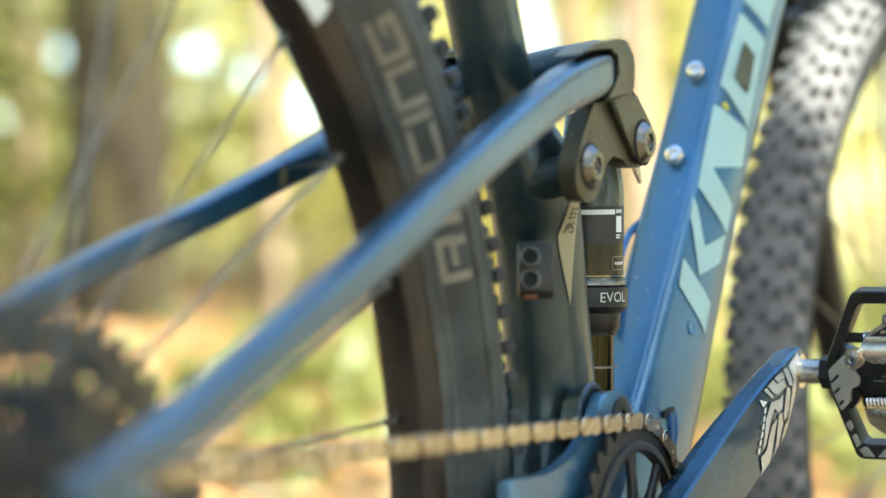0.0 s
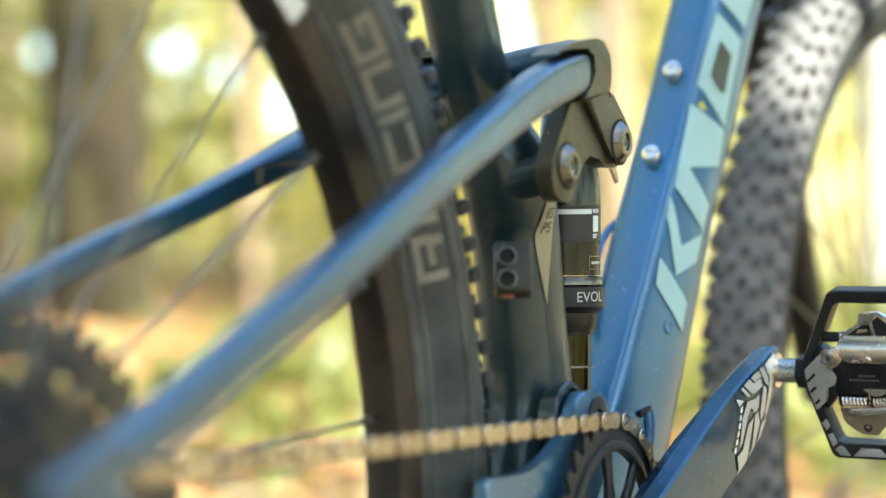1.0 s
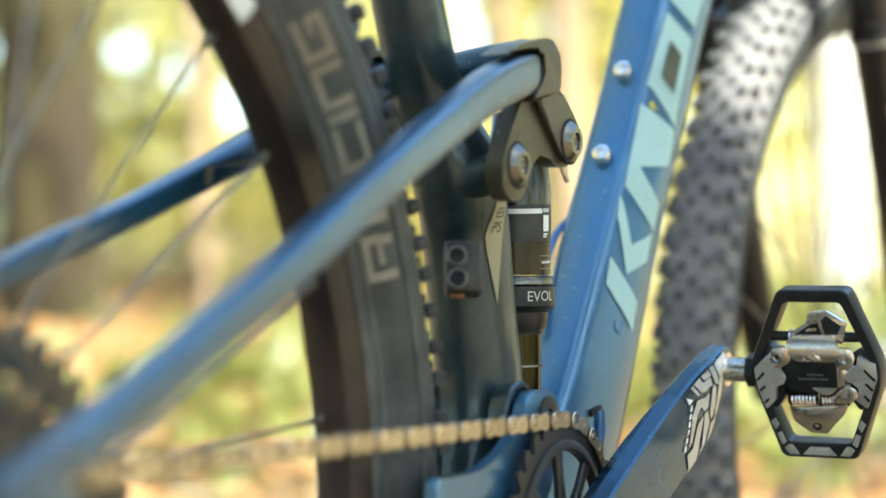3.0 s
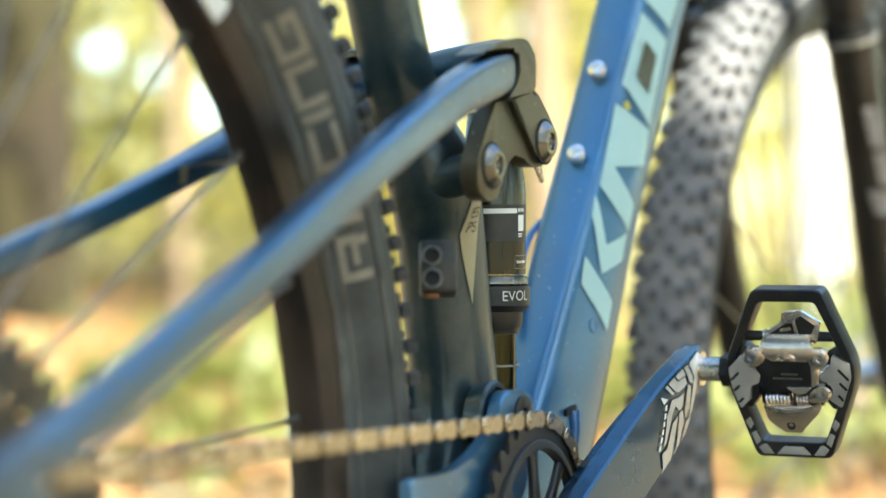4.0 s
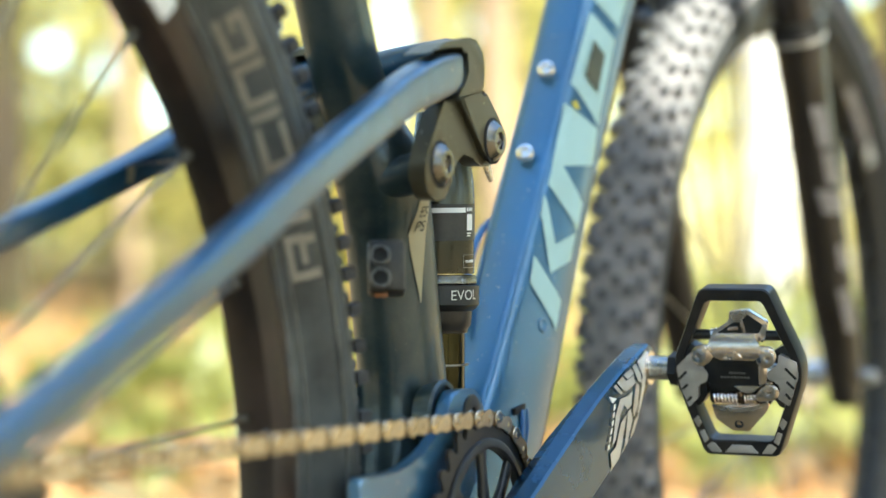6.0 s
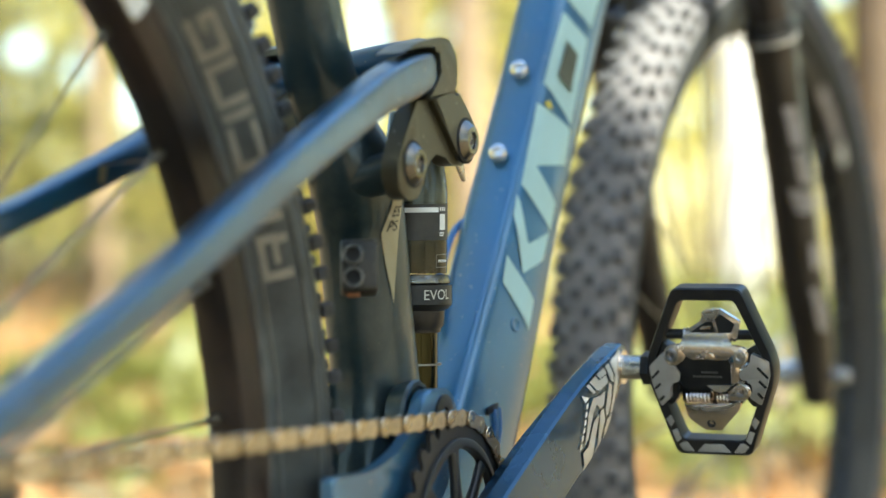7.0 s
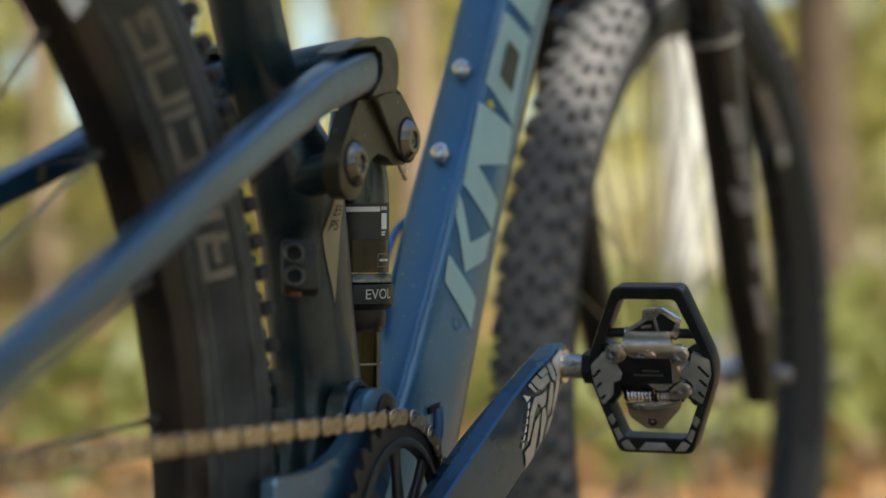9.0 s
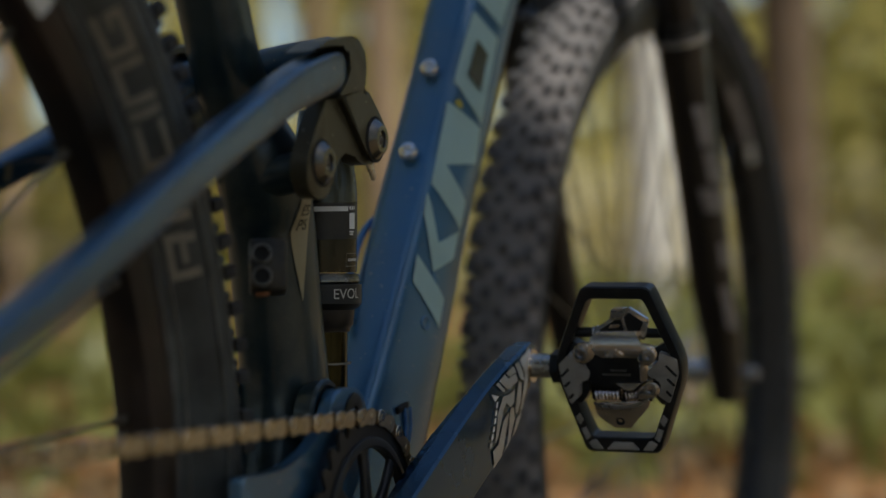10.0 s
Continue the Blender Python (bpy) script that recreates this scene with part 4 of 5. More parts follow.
def ped_sheet(rows, w_at, thick, n=10):
    """A bent metal sheet: rows of (v, from u, to u), its front at w_at(u, v)."""
    rings = []
    for v, a, b in rows:
        us = [a + (b - a) * k / n for k in range(n + 1)]
        rings.append([ped(u, v, w_at(u, v)) for u in us] + [ped(u, v, w_at(u, v) - thick) for u in us[::-1]])
    return skin(bmesh.new(), rings)


part("hex_collar", rod(bmesh.new(), PED + Y * -0.1035, PED + Y * -0.1085, 0.0098, 6), BLACK, pedal)
part("spindle_flange", rod(bmesh.new(), PED + Y * -0.0893, PED + Y * -0.0912, 0.0098, 24), BRONZE, pedal)
part("axle_housing", ped_plate([(-19, 9), (14.5, 9.2), (14.5, -8), (-19.5, -8.5)], -7, 7.2, 3, 0.0025), BLACK, pedal, "black axle housing")
for k, (u0, u1, v) in enumerate(((-4.8, 5.0, 0.6), (-9.8, 7.5, -1.9))):
    for j in range(9):
        a = u0 + (u1 - u0) * j / 9
        part("print_bar", ped_plate([(a, v), (a + (u1 - u0) / 12, v), (a + (u1 - u0) / 12, v - 1.2), (a, v - 1.2)], 7.2, 7.32, 0.1, 0), SPOKE, pedal)
PADS = ([(-35.4, 2.8), (-27.2, 11.0), (-25.0, 6.5), (-18.8, 1.8), (-16.9, -1.1), (-18.0, -5.4), (-23.1, -7.4), (-23.5, -14.9), (-29.2, -20.5), (-33.4, -9)],
        [(24.8, 11.6), (34.6, 7.1), (35.2, -1.1), (29.2, -18.4), (22.2, -13.5), (25.2, -9.1), (22.7, -4.4), (17.7, -3.3), (17.6, 0.9), (23.8, 5.2)])
SLOTS = ([(-33.9, -4.0, -29.4, 0.6), (-32.4, -10.0, -29.0, -6.9), (-30.0, -16.8, -27.2, -14.2)], [(28.1, 3.7, 34.0, -2.4), (28.6, -4.0, 32.6, -8.0), (27.6, -11.0, 30.4, -14.2)])
for side, (outline, cuts) in enumerate(zip(PADS, SLOTS)):
    pad = part("side_pad", ped_plate(outline, -4, 8.4, 1.0, 0.0007), MACHINED, pedal, "machined grey grip pad")
    # slots are near-black bars on the pad, their shade painted rather than cut
    for u0, v0, u1, v1 in cuts:
        d = Vector((u1 - u0, v1 - v0)).normalized()
        e = Vector((-d.y, d.x)) * 0.75
        part("slot", ped_plate([(u0 - e.x, v0 - e.y), (u1 - e.x, v1 - e.y), (u1 + e.x, v1 + e.y), (u0 + e.x, v0 + e.y)], 8.38, 8.6, 0.2, 0), HOLE, pad)
    s = side * 2 - 1
    part("side_web", ped_plate([(s * 29, 17), (s * 20, 12), (s * 19, -14), (s * 24, -21), (s * 31, -17), (s * 34, 0)], -5, 4.5, 2), BLACK, pedal)
    part("corner_facet", ped_plate([(s * 27.3, -28.0), (s * 24.7, -32.5), (s * 22.6, -29.5), (s * 24.6, -25.5)], 6.8, 7.6, 0.3, 0.0002), MACHINED, pedal)
    part("corner_facet", ped_plate([(s * 24.2, -34.8), (s * 21.6, -41.5), (s * 18.9, -39.4), (s * 21.4, -33.6)], 6.8, 7.6, 0.3, 0.0002), MACHINED, pedal)
    part("front_facet", ped_plate([(s * 20.4, -43.0), (s * 17.6, -46.6), (s * 11.6, -46.6), (s * 15.6, -41.2), (s * 17.4, -41.0)], 6.8, 7.6, 0.3, 0.0002), MACHINED, pedal)
part("front_facet", ped_plate([(-9.8, -46.6), (-5.6, -42), (5.6, -42), (9.8, -46.6)], 6.8, 7.6, 0.3, 0.0002), MACHINED, pedal)
part("cross_bar", ped_rod(-30, 20.6, 1, 30, 20.6, 1, 2.9), BLACK, pedal)


def coil(u0, u1, v, w, r, turns):
    keys = []
    for k in range(turns * 8 + 1):
        a = 2 * math.pi * k / 8
        keys.append((*ped(u0 + (u1 - u0) * k / (turns * 8), v + math.cos(a) * r, w + math.sin(a) * r), 0.0008, 0.0008))
    return sweep(bmesh.new(), keys, 6, 2, Z, 2)


part("spring", coil(-15, -8.5, 20.6, 1, 3.4, 3), STEEL, pedal)
part("spring", coil(6.5, 15.5, 20.6, 1, 3.4, 4), STEEL, pedal)
part("spring", coil(-15, -0.3, -15.6, 3, 3.2, 7), BRONZE, pedal)
part("spring", coil(2.8, 10.5, -15.2, 3, 3.2, 4), BRONZE, pedal)
# the sprung claw above: a folded sheet with a bright lip; a near-black plate paints its hollow's shade
part("rear_claw", ped_plate([(-15.6, 19), (-13.9, 23.1), (-3.8, 29.6), (-2.2, 35.5), (7.3, 36.2), (18.6, 29.0), (18.0, 26.5), (16.3, 19)], 2.0, 4.6, 0.8, 0.0008), PLATE, pedal, "bright bent claw")
part("claw_shade_plate", ped_plate([(-11.0, 22.4), (-1.4, 28.6), (3.6, 30.0), (7.2, 33.2), (15.4, 27.6), (13.2, 22.6)], 4.4, 4.9, 0.6, 0), HOLE, pedal)
part("claw_lip", ped_plate([(-2.5, 35.4), (7.3, 36.2), (3.8, 29.6), (-3.1, 29.2)], 4.4, 7.6, 0.5, 0.0007), STEEL, pedal)
part("claw_rib", ped_plate([(2.6, 31.0), (4.6, 31.0), (6.4, 23.0), (4.2, 23.0)], 4.6, 6.4, 0.4, 0.0005), BRONZE, pedal)
part("claw_rib", ped_plate([(-4.0, 26.2), (2.0, 26.8), (1.8, 24.8), (-5.0, 24.0)], 4.6, 5.8, 0.4, 0.0005), BRONZE, pedal)
part("top_plate", ped_sheet([(22.0, -8.0, 10.4), (21.2, -13.4, 11.4), (19.5, -15.0, 12.6), (16.5, -15.8, 14.3), (13.0, -15.0, 14.2), (9.6, -12.4, 13.0), (7.8, -9.0, 11.0)],
                            lambda u, v: 9.8 - 0.034 * (v - 12) ** 2, 1.6), BRONZE, pedal, "warm metal retention plate", 30)
part("plate_dimple", ped_plate([(-7.5, 8.2), (-5.5, 11.8), (-1, 13.2), (3.5, 11.8), (5.0, 8.2)], 9.3, 10.4, 2, 0.0008), BRONZE, pedal)
for outline, u, v in (([(-26.4, 11.4), (-23.6, 15.7), (-14.5, 16.7), (-12.4, 8.7), (-18.6, 3.7), (-24.3, 4.4)], -21.0, 10.0), ([(12.0, 16.6), (21.6, 15.5), (24.0, 11.2), (21.6, 4.9), (15.9, 2.8), (11.5, 6.1)], 18.5, 9.7),
                      ([(11.0, -11.3), (16.4, -5.3), (22.7, -6.6), (24.5, -10.9), (21.7, -14.9), (14.8, -16.0), (10.4, -15.8)], 18.3, -9.9)):
    part("plate_ear", ped_plate(outline, 7.2, 9.2, 3.0, 0.0007), BRONZE, pedal)
    part("ear_screw", lathe(bmesh.new(), ped(u, v, 9.1), PN, [(0, 0.0042), (0.0007, 0.0038), (0.0008, 0.0020), (0.0001, 0.0017), (0.0001, 0)], 20), PLATE, pedal)
part("plate_strap", ped_plate([(12.5, 6.2), (17.8, 3.6), (16.8, -5.4), (12.4, -7.0)], 5.6, 7.6, 1), BRONZE, pedal)
part("lower_tongue", ped_plate([(-2.4, -7.2), (13.0, -6.9), (9.1, -10.6), (5.4, -11.6), (2.3, -10.5)], 6.4, 8.2, 0.8, 0.0006), PLATE, pedal)
part("front_claw", ped_sheet([(-17.4, 12.5, 17.4), (-19.2, -15.3, 17.0), (-22.0, -15.2, 15.7), (-25.0, -14.4, 13.0), (-27.5, -13.2, 10.6), (-31.0, -9.0, 7.4), (-34.3, -4.6, 4.6)],
                             lambda u, v: 8.6 - 0.012 * (v + 18) ** 2 - 0.010 * max(0.0, abs(u) - 6) ** 2, 1.8), BRONZE, pedal, "warm metal front claw", 50)
part("claw_edge", ped_plate([(-15.4, -17.9), (-9.8, -19.4), (-1.3, -20.3), (8.5, -18.9), (17.2, -15.6), (17.5, -17.2), (8.5, -20.8), (-1.3, -22.2), (-9.8, -21.3), (-15.4, -19.6)], 8.0, 9.2, 0.3, 0.0003), STEEL, pedal)
part("set_screw", lathe(bmesh.new(), ped(-0.8, -29.8, 6.6), PN, [(0, 0.0026), (0.0008, 0.0024), (0.0008, 0.0015), (-0.001, 0.0014), (-0.001, 0)], 16), HOLE, pedal)
part("spring_housing", ped_plate([(-19, -7), (14, -7), (17, -20), (-19, -20)], -6, 0.5, 2), BLACK, pedal)

# a worn gold mark on the far stay's inner flank
stay_tree = bvh_of(far_stay)
mark = [(-0.168, 0.519), (-0.163, 0.519), (-0.160, 0.532), (-0.165, 0.532)]
part("worn_mark", drape(stay_tree, mark, lambda u, v: Vector((u, 0, v)), 0.0004, 0.004), OLIVE, far_stay)

# -- fork --
def fork_at(x, y, z):
    return fork_m @ Vector((x, y, z))


for s in (-1, 1):
    y = -0.066 if s < 0 else 0.072
    keys = [(*fork_at(-0.017, y, -0.018), 0.0125, 0.014), (*fork_at(-0.031, y, 0.032), 0.0165, 0.0175), (*fork_at(-0.055, y, 0.080), 0.0178, 0.0188), (*fork_at(-0.089, y, 0.173), 0.0180, 0.0190), (*fork_at(-0.122, y, 0.258), 0.0188, 0.0198), (*fork_at(-0.130, y, 0.278), 0.0205, 0.0215)]
    leg = part("fork_leg", sweep(bmesh.new(), keys, 24, 2.2), SATIN, bike, "gloss black lower fork leg")
    part("wiper_seal", rod(bmesh.new(), fork_at(-0.129, y, 0.276), fork_at(-0.134, y, 0.290), 0.0205, 24), BLACK, bike)
    part("stanchion", rod(bmesh.new(), fork_at(-0.126, y, 0.268), fork_at(-0.200, y, 0.445), 0.017, 24), SATIN, bike)
    if s < 0:
        part("axle_end", lathe(bmesh.new(), fork_at(-0.012, -0.078, 0), -Y, [(0, 0.006), (0.012, 0.006), (0.014, 0.0045), (0.014, 0)], 20), MACHINED, leg, "dull grey axle end")
    part("axle_clamp", lathe(bmesh.new(), fork_at(-0.012, s * 0.050, 0), Y * s, [(0, 0.010), (0.002, 0.0125), (0.026, 0.0125), (0.029, 0.0105), (0.029, 0.005), (0.022, 0.004), (0.022, 0)], 28), SATIN, leg)
part("fork_arch", sweep(bmesh.new(), [(*fork_at(-0.105, -0.064, 0.262), 0.010, 0.012), (*fork_at(-0.085, -0.060, 0.335), 0.012, 0.010), (*fork_at(-0.085, 0, 0.395), 0.014, 0.009), (*fork_at(-0.085, 0.060, 0.335), 0.012, 0.010), (*fork_at(-0.105, 0.064, 0.262), 0.010, 0.012)], 16, 2.5, X), SATIN, bike)
part("fork_crown", sweep(bmesh.new(), [(*fork_at(-0.194, -0.075, 0.43), 0.026, 0.016), (*fork_at(-0.196, 0, 0.445), 0.028, 0.02), (*fork_at(-0.194, 0.075, 0.43), 0.026, 0.016)], 20, 3, X), SATIN, bike)
leg_tree = bvh_of(bpy.data.objects["fork_leg"])
leg_way, leg_side = Vector((0.96, 0.28, 0)), Vector((0.28, -0.96, 0))


def leg_face(u, v):
    """A place on the leg's rear face: sideways from its axis, height over the axle."""
    c = fork_at(np.interp(v, [0.032, 0.080, 0.173, 0.258], [-0.031, -0.055, -0.089, -0.122]), -0.066, v)
    return c + leg_side * u


for pts in ([(0.001, 0.222), (0.013, 0.222), (0.014, 0.190), (0.004, 0.190)], [(0.005, 0.186), (0.015, 0.186), (0.015, 0.160), (0.007, 0.160)], [(-0.003, 0.157), (0.016, 0.155), (0.016, 0.137), (0.001, 0.137)],
            [(0.008, 0.112), (0.015, 0.112), (0.015, 0.092), (0.008, 0.092)], [(0.004, 0.076), (0.013, 0.076), (0.014, 0.040), (0.006, 0.040)]):
    part("fork_decal", drape(leg_tree, pts, leg_face, 0.0004, 0.004, leg_way), DECAL_GREY, bpy.data.objects["fork_leg"], "faded grey decal")
part("seal_ring", rod(bmesh.new(), fork_at(-0.1285, -0.066, 0.2745), fork_at(-0.1300, -0.066, 0.2780), 0.0218, 24), MACHINED, bike)
caliper = part("brake_caliper", box(bmesh.new(), (0.562, 0.056, 0.632), (0.013, 0.011, 0.026), pose(0, 0, 0, 0, -20, 0), 0.004), BLACK, bike, "black brake caliper body")
part("caliper_bolt", rod(bmesh.new(), (0.550, 0.048, 0.640), (0.546, 0.047, 0.641), 0.004, 12), BRONZE, caliper)


# ---- forest ----
def stuff_mesh(name, verts, faces, material):
    me = bpy.data.meshes.new(name)
    me.from_pydata(verts, [], faces)
    me.materials.append(material)
    return me


def leaf_mesh(name, centers, size, rng, material, droop=0.5):
    """Many small folded leaves, one round each centre."""
    n = len(centers)
    u = rng.normal(size=(n, 3))
    u /= np.linalg.norm(u, axis=1)[:, None]
    w = rng.normal(size=(n, 3)) + np.array([0, 0, droop])
    v = np.cross(u, w)
    v /= np.linalg.norm(v, axis=1)[:, None]
    s = (size * rng.uniform(0.6, 1.3, n))[:, None]
    c = np.asarray(centers)
    k = np.cross(u, v)
    p = np.stack([c - u * s, c + v * s * 0.5 - k * s * 0.12, c + u * s, c - v * s * 0.5 - k * s * 0.12], 1).reshape(-1, 3)
    f = [(4 * i, 4 * i + 1, 4 * i + 2, 4 * i + 3) for i in range(n)]
    return stuff_mesh(name, p.tolist(), f, material)


LEAF = mat("sunny_leaf", (0.27, 0.25, 0.06), 0.5, 0.0, 0.5, 1.2, spread=0.2, through_light=0.55)
LEAF_Y = mat("yellowing_leaf", (0.68, 0.60, 0.195), 0.5, 0.0, 0.4, 1.2, spread=0.2, through_light=0.6)
BARK = mat("rough_bark", (0.038, 0.025, 0.010), 0.9, 0.0, 0.5, 6, 0.6, 30, dirt=(0.10, 0.095, 0.03), dirt_amount=0.6, dirt_scale=1.5)
# a darker leaf colour than LEAF
GREEN = mat("dark_green_leaf", (0.11, 0.11, 0.025), 0.5, 0.0, 0.4, 2.0, through_light=0.4)
GRASS = mat("low_green_leaf", (0.25, 0.25, 0.06), 0.5, 0.0, 0.4, 2.0, through_light=0.4)
DRY = mat("dry_leaf", (0.42, 0.22, 0.08), 0.6, 0.0, 0.5, 3.0, through_light=0.25)
BIRCH = mat("pale_birch_bark", (0.85, 0.80, 0.70), 0.7, 0.0, 0.1, 4, 0.3, 30, dirt=(0.30, 0.26, 0.20), dirt_amount=0.25, dirt_scale=5)
TAN = mat("tan_bark", (0.36, 0.25, 0.15), 0.85, 0.0, 0.3, 5, 0.5, 30, dirt=(0.20, 0.15, 0.08), dirt_amount=0.6, dirt_scale=2)
BROWN = mat("brown_bark", (0.15, 0.10, 0.06), 0.9, 0.0, 0.4, 5, 0.5, 30, dirt=(0.09, 0.07, 0.04), dirt_amount=0.6, dirt_scale=2)
STRAW = mat("pale_dry_grass", (0.80, 0.74, 0.48), 0.6, 0.0, 0.3, 2.0, through_light=0.45)
SOIL = mat("leaf_litter", (0.172, 0.118, 0.060), 0.9, 0.0, 0.6, 2.2, 0.5, 20, dirt=(0.13, 0.15, 0.04), dirt_amount=0.3, dirt_scale=1.1)

g = np.random.default_rng(3)
bm = bmesh.new()
bmesh.ops.create_grid(bm, x_segments=120, y_segments=120, size=60)
for v in bm.verts:
    r = v.co.xy.length
    v.co.z = (noise.noise(Vector((v.co.x * 0.12, v.co.y * 0.12, 3))) * 0.5 + noise.noise(Vector((v.co.x * 0.5, v.co.y * 0.5, 8))) * 0.08) * min(1.0, max(0.0, (r - 2.5) / 8)) + max(0, r - 18) * 0.03
ground = tagged(new("ground", link("ground", bm, SOIL, 180)), "forest floor of orange leaf litter and moss", "ground", kind="structure")


def height(x, y):
    r = math.hypot(x, y)
    return (noise.noise(Vector((x * 0.12, y * 0.12, 3))) * 0.5 + noise.noise(Vector((x * 0.5, y * 0.5, 8))) * 0.08) * min(1.0, max(0.0, (r - 2.5) / 8)) + max(0, r - 18) * 0.03


def tree(x, y, r, h, crown_from, leaves, material, seed, spread_r=1.8, bark=None, label="forest tree with rough brown bark and yellow-green leaves", leaf=0.075):
    rng = np.random.default_rng(seed)
    z0 = height(x, y)
    t = tagged(new("tree"), label, "tree", "forest trees")
    t.location = (x, y, z0)
    bend_x, bend_y = rng.uniform(-0.25, 0.25, 2)
    keys = [(0, 0, -0.15, r * 1.5, r * 1.5), (0, 0, 0.12, r * 1.12, r * 1.12), (bend_x * 0.2, bend_y * 0.2, h * 0.25, r, r), (bend_x, bend_y, h * 0.6, r * 0.75, r * 0.75), (bend_x, bend_y * 1.4, h, r * 0.2, r * 0.2)]
    bm = sweep(bmesh.new(), keys, 14, 2, Y, 6, ends=False)
    centers = []
    for k in range(9):
        a, zz = rng.uniform(0, 6.28), rng.uniform(crown_from, h * 0.92)
        ln = spread_r * rng.uniform(0.6, 1.1) * (1.1 - 0.6 * (zz - crown_from) / (h - crown_from + 0.1))
        f = zz / h
        p0 = Vector((bend_x * f, bend_y * f, zz))
        p1 = p0 + Vector((math.cos(a) * ln, math.sin(a) * ln, ln * rng.uniform(0.1, 0.5)))
        rod(bm, p0, p1, r * 0.22, 7, r * 0.05)
        for j in range(6):
            q = p0.lerp(p1, rng.uniform(0.35, 1.05))
            cl = np.array(q) + rng.normal(size=3) * 0.3
            m = leaves // 54
            centers.append(cl + rng.normal(size=(m, 3)) * np.array([0.36, 0.36, 0.22]))
    part("trunk", bm, bark or BARK, t)
    cr = new("crown", leaf_mesh("crown", np.concatenate(centers), leaf, rng, material))
    cr.parent = t
    tagged(cr, kind="stuff")
    return t


# the view looks along heading 25 degrees; places are given as heading and distance from the bike
def at(head, dist):
    return -0.95 + math.cos(radians(head)) * dist, -0.47 + math.sin(radians(head)) * dist


for i, (head, dist, r, h, cf, lv) in enumerate((
        (38.0, 9.5, 0.23, 11, 7, 110), (34.0, 26, 0.12, 12, 6, 600), (31.0, 24, 0.2, 13, 5, 800), (28.0, 13, 0.09, 9, 5, 500), (25.5, 21, 0.16, 12, 5, 800), (22.3, 27, 0.2, 13, 5, 800),
        (9.0, 18, 0.2, 12, 5, 800), (3.0, 12, 0.15, 10, 5, 800), (46, 14, 0.2, 12, 2, 3000), (56, 10, 0.18, 11, 2, 2500))):
    x, y = at(head, dist)
    tree(x, y, r, h, cf, lv, LEAF if i % 2 else LEAF_Y, 20 + i)
for i in range(30):
    head = 66 + i * 10.0 + g.uniform(-3, 3)
    sunward, ahead = 215 < head < 300, head > 296      # keep the sun's way to the clearing open
    x, y = at(head, g.uniform(9.5, 13) + (6 if head > 338 else 0) if ahead else g.uniform(10.5, 15) if sunward else g.uniform(6.5, 13))
    tree(x, y, g.uniform(0.1, 0.2), g.uniform(5.5, 7.0) if ahead else g.uniform(9, 13), g.uniform(1.5, 2.5), 1500, LEAF if i % 3 else LEAF_Y, 60 + i, 2.6, leaf=0.21)


for i in range(14):
    head = 8 + i * 2.35 + g.uniform(-0.8, 0.8)
    x, y = at(head, g.uniform(15, 30))
    tree(x, y, g.uniform(0.05, 0.11), g.uniform(8, 11), 5, 400, LEAF if i % 2 else LEAF_Y, 100 + i, label="slender young tree with thin brown trunk")


x, y = at(15.85, 9.6)
tree(x, y, 0.100, 10, 7, 120, LEAF_Y, 150, 1.8, BIRCH, "pale birch with sunlit white bark")
for i, (head, dist, r) in enumerate(((33.75, 10.2, 0.055), (12.0, 8.8, 0.12), (30.8, 10.4, 0.05), (25.2, 10.3, 0.055), (23.4, 10.2, 0.10), (19.3, 10.5, 0.05), (40.6, 10.5, 0.05), (43.5, 10.2, 0.06))):
    x, y = at(head, dist)
    tree(x, y, r, 8, 5.5, 220, LEAF if i % 2 else LEAF_Y, 170 + i, 1.4, BROWN if head == 12.0 else TAN, "slender young tree with sunlit tan bark")


# undergrowth: leafy thickets further back
GAPS = ((15.4, 0.62), (26.4, 0.4), (32.8, 0.35), (20.5, 0.25))      # headings of clear lanes to the sky, half widths
PEEPS = ((35.85, 4.4, 0.45), (39.5, 4.5, 0.42), (32.6, 2.9, 0.6), (26.3, 4.6, 0.6), (21.9, 3.4, 0.4), (16.2, 3.8, 0.45), (30.2, 4.9, 0.35), (13.2, 5.8, 0.4),
         (41.2, 2.6, 0.3), (34.2, 3.9, 0.5), (33.9, 5.3, 0.45), (24.0, 5.0, 0.35), (18.0, 2.4, 0.35), (37.4, 5.6, 0.3), (28.4, 2.2, 0.3), (31.2, 1.7, 0.3))   # round holes in the leaves: heading, height, radius


def clear(c):
    """Leaves that leave the lanes and holes open."""
    d = c - np.array([-0.95, -0.47, 0.507])
    hd = np.degrees(np.arctan2(d[:, 1], d[:, 0]))
    el = np.degrees(np.arctan2(d[:, 2], np.hypot(d[:, 0], d[:, 1])))
    ok = np.ones(len(c), bool)
    for q, w in GAPS:
        ok &= (np.abs(hd - q) > w * (0.55 + 0.45 * np.sin(el * 2.3 + q))) | (el < 0.6)
    for q, e, w in PEEPS:
        ok &= (hd - q) ** 2 + (el - e) ** 2 > w * w
    ok &= (np.abs(hd - 38.0) > 1.5) | (np.hypot(d[:, 0], d[:, 1]) > 9.5)
    return c[ok]


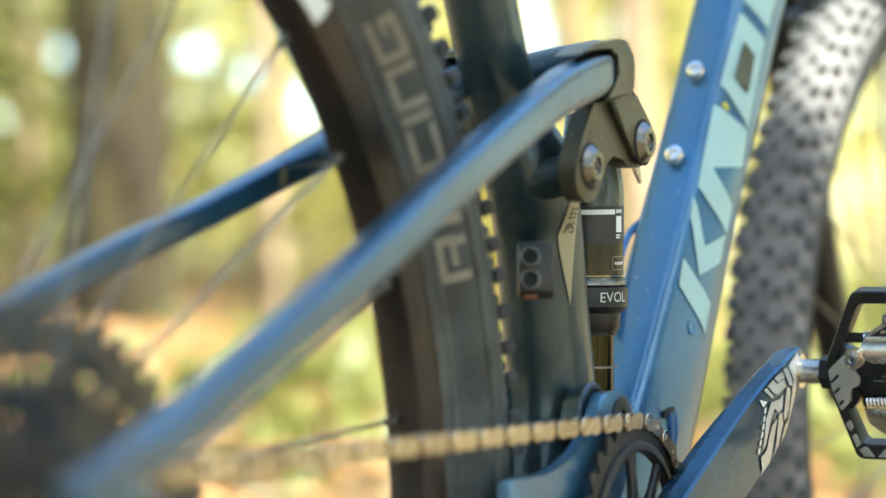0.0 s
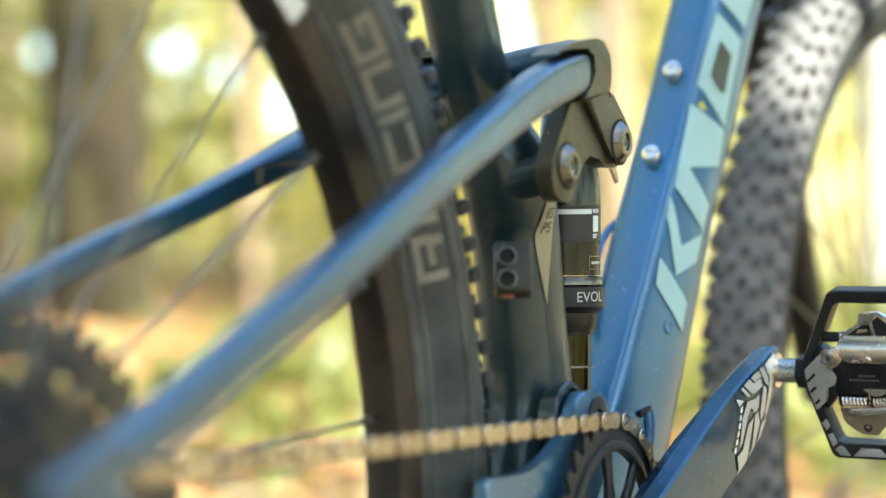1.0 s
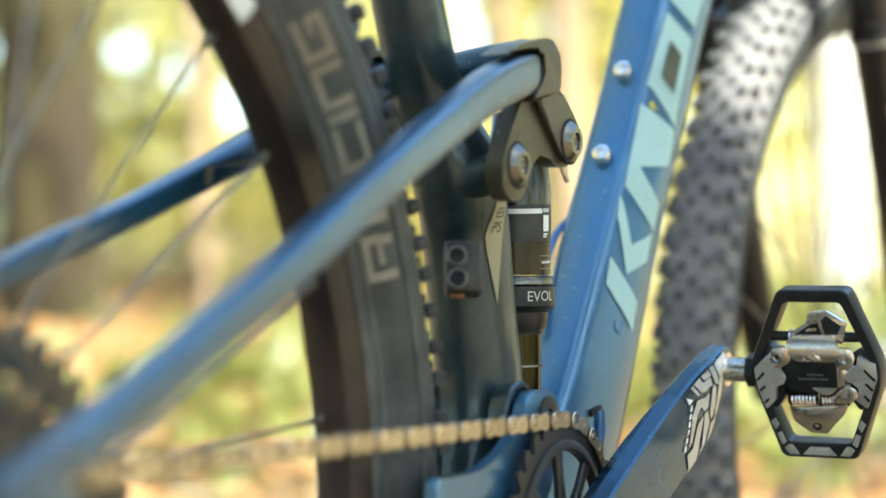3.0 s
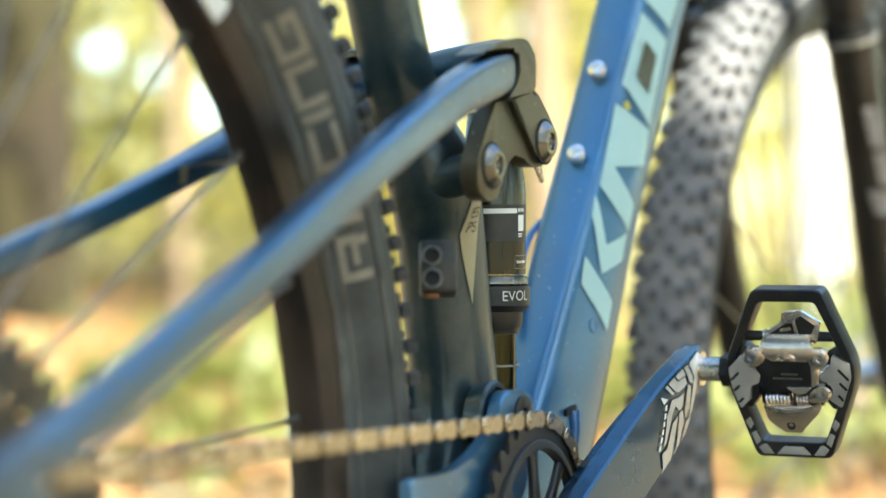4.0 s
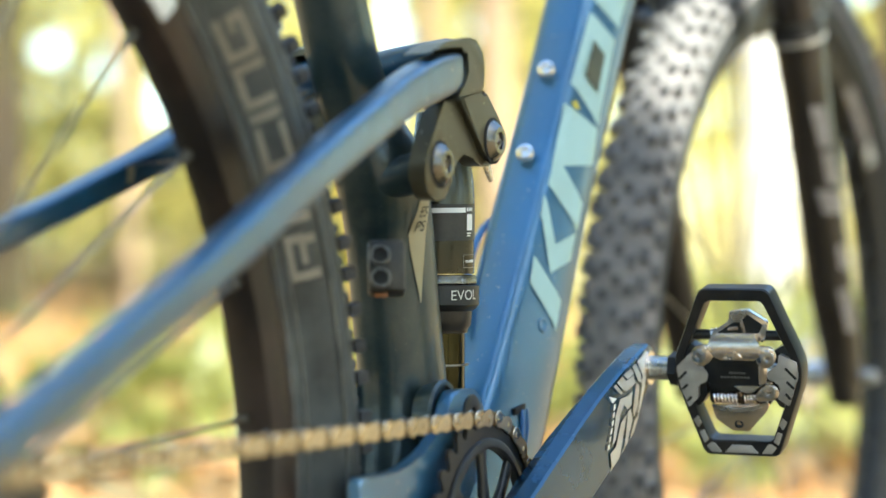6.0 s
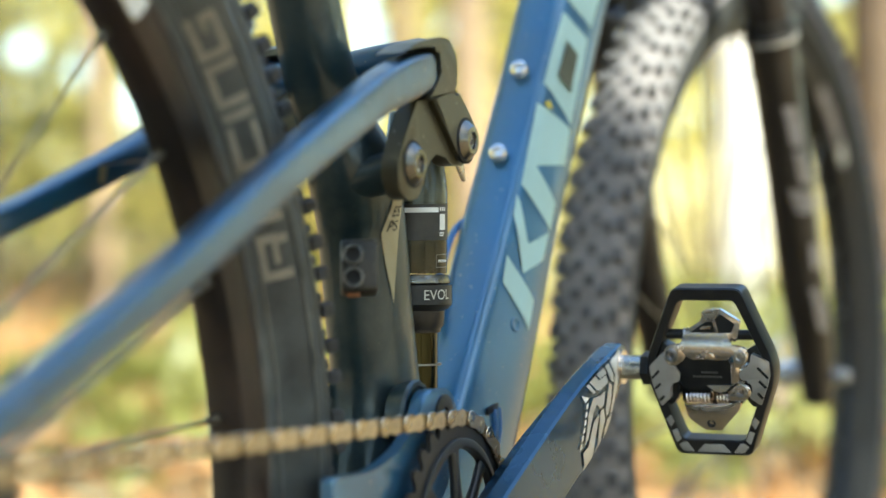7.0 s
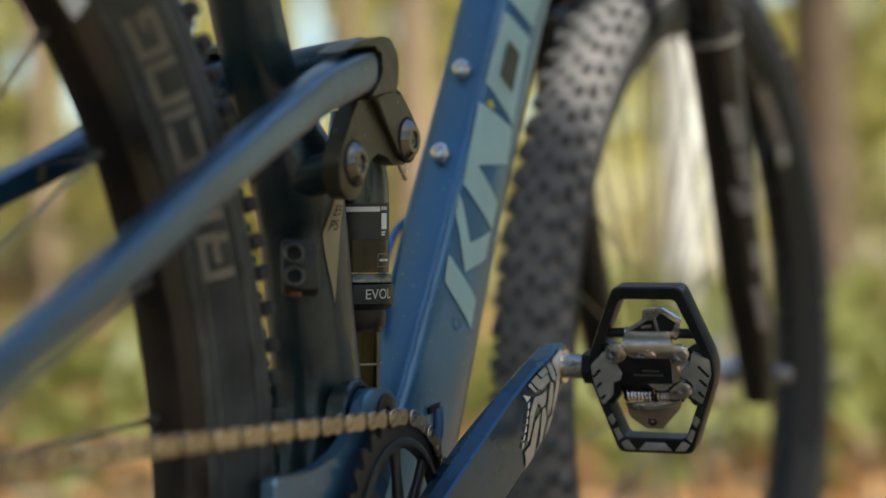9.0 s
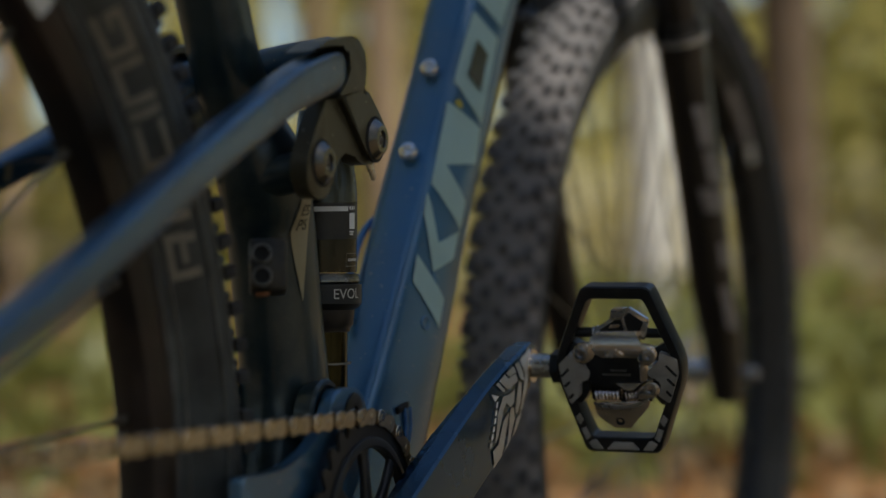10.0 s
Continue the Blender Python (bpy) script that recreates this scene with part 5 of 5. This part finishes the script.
def thicket(name, count, heads, dists, top, material, seed, size, label):
    rng = np.random.default_rng(seed)
    centers = []
    for k in range(count):
        head = rng.uniform(*heads)
        x, y = at(head, rng.uniform(*dists))
        z = height(x, y)
        c = np.array([x, y, z + rng.uniform(0.1, top)])
        centers.append(c + rng.normal(size=(40, 3)) * np.array([0.4, 0.4, 0.3 if top > 1 else 0.06]))
    c = np.concatenate(centers)
    if top > 1:
        c = clear(c)
    return tagged(new(name, leaf_mesh(name, c, size, rng, material)), label, "undergrowth", kind="stuff")


thicket("thicket", 330, (2, 50), (11, 30), 4.0, LEAF, 5, 0.11, "sunlit yellow-green thicket at the wood's edge")
thicket("thicket", 420, (2, 50), (11, 32), 4.5, LEAF_Y, 6, 0.11, "sunlit yellow autumn thicket")
thicket("thicket", 420, (2, 50), (28, 46), 3.5, LEAF_Y, 15, 0.17, "far yellow wall of leaves")
thicket("thicket", 70, (12, 31), (11, 17), 2.6, LEAF_Y, 25, 0.10, "bright yellow bushes in the sun")
thicket("dry_grass", 60, (14.2, 17.4), (10.6, 13.5), 0.75, STRAW, 27, 0.07, "pale dry grass in full sun")
thicket("thicket", 34, (36.3, 44), (7.5, 12), 2.6, GREEN, 21, 0.08, "dark green bush beside a tree")
thicket("low_plants", 22, (6, 19), (3.6, 6.0), 0.15, GRASS, 19, 0.06, "low green plants on the forest floor")
thicket("low_plants", 8, (28.5, 31.5), (3.6, 5.0), 0.15, GRASS, 9, 0.06, "low green plants on the forest floor")
thicket("thicket", 220, (-60, -7), (9, 22), 4.0, LEAF_Y, 8, 0.12, "yellow thicket beside the clearing")
thicket("thicket", 260, (60, 300), (8, 20), 3.0, LEAF, 7, 0.12, "green thicket round the clearing")

# unseen tree added to shade the bike; its gap lets sun onto the front tyre
s_u = (X - sun_way * sun_way.x).normalized()
s_v = sun_way.cross(s_u).normalized()
shade = tagged(new("tree"), "unseen tree added to shade the bicycle with its bough", "tree", "forest trees")
shade.location = (-1.9, -4.4, height(-1.9, -4.4))
foot = shade.location
mid = Vector((0, 0, 0)) + sun_way * 4.2
bm = sweep(bmesh.new(), [(0, 0, -0.2, 0.2, 0.2), (0, 0, 1.5, 0.14, 0.14), (-0.1, 0.1, 4.0, 0.11, 0.11), (0, 0, 8, 0.04, 0.04)], 14, 2, Y, 6, ends=False)
tip = mid - foot
sweep(bm, [(-0.1, 0.1, 3.2, 0.05, 0.05), (tip.x * 0.55, tip.y * 0.55, 3.5, 0.035, 0.035), (tip.x, tip.y, tip.z, 0.02, 0.02)], 10, 2, Y, 5)
part("trunk", bm, BARK, shade)
rng = np.random.default_rng(12)
sunny = Vector((0.545, 0, 0.635))
ga, gb = sunny.dot(s_u), sunny.dot(s_v)
cs = []
# a ragged mass of leaf clumps with one opening and thinning rims
for _ in range(3100):
    r = math.sqrt(rng.uniform(0, 1))
    t = rng.uniform(0, 6.283)
    a0, b0 = -0.05 + 1.8 * r * math.cos(t), 0.35 + 0.95 * r * math.sin(t)
    if r > 0.70 and noise.noise(Vector((a0 * 2.2, b0 * 2.2, 1.7))) < (r - 0.80) * 1.8:
        continue
    for _ in range(9):
        a, b, k = a0 + rng.normal() * 0.06, b0 + rng.normal() * 0.06, rng.normal() * 0.2
        if ((a - ga) / 0.115) ** 2 + ((b - gb) / 0.13) ** 2 > 1:
            cs.append(np.array(tip + s_u * a + s_v * b + sun_way * k))
cr = new("crown", leaf_mesh("crown", np.array(cs), 0.045, rng, LEAF))
cr.parent = shade
tagged(cr, kind="stuff")

# fallen leaves
rng = np.random.default_rng(31)
hd, ds = rng.uniform(0, 52, 9000), rng.uniform(2.2, 14, 9000)
lit = [(x, y, height(x, y) + 0.015) for x, y in (at(h, d) for h, d in zip(hd, ds))]
tagged(new("fallen_leaves", leaf_mesh("fallen_leaves", np.array(lit), 0.045, rng, DRY, 3.0)), "dry orange fallen leaves on the ground", "fallen leaves", kind="stuff")
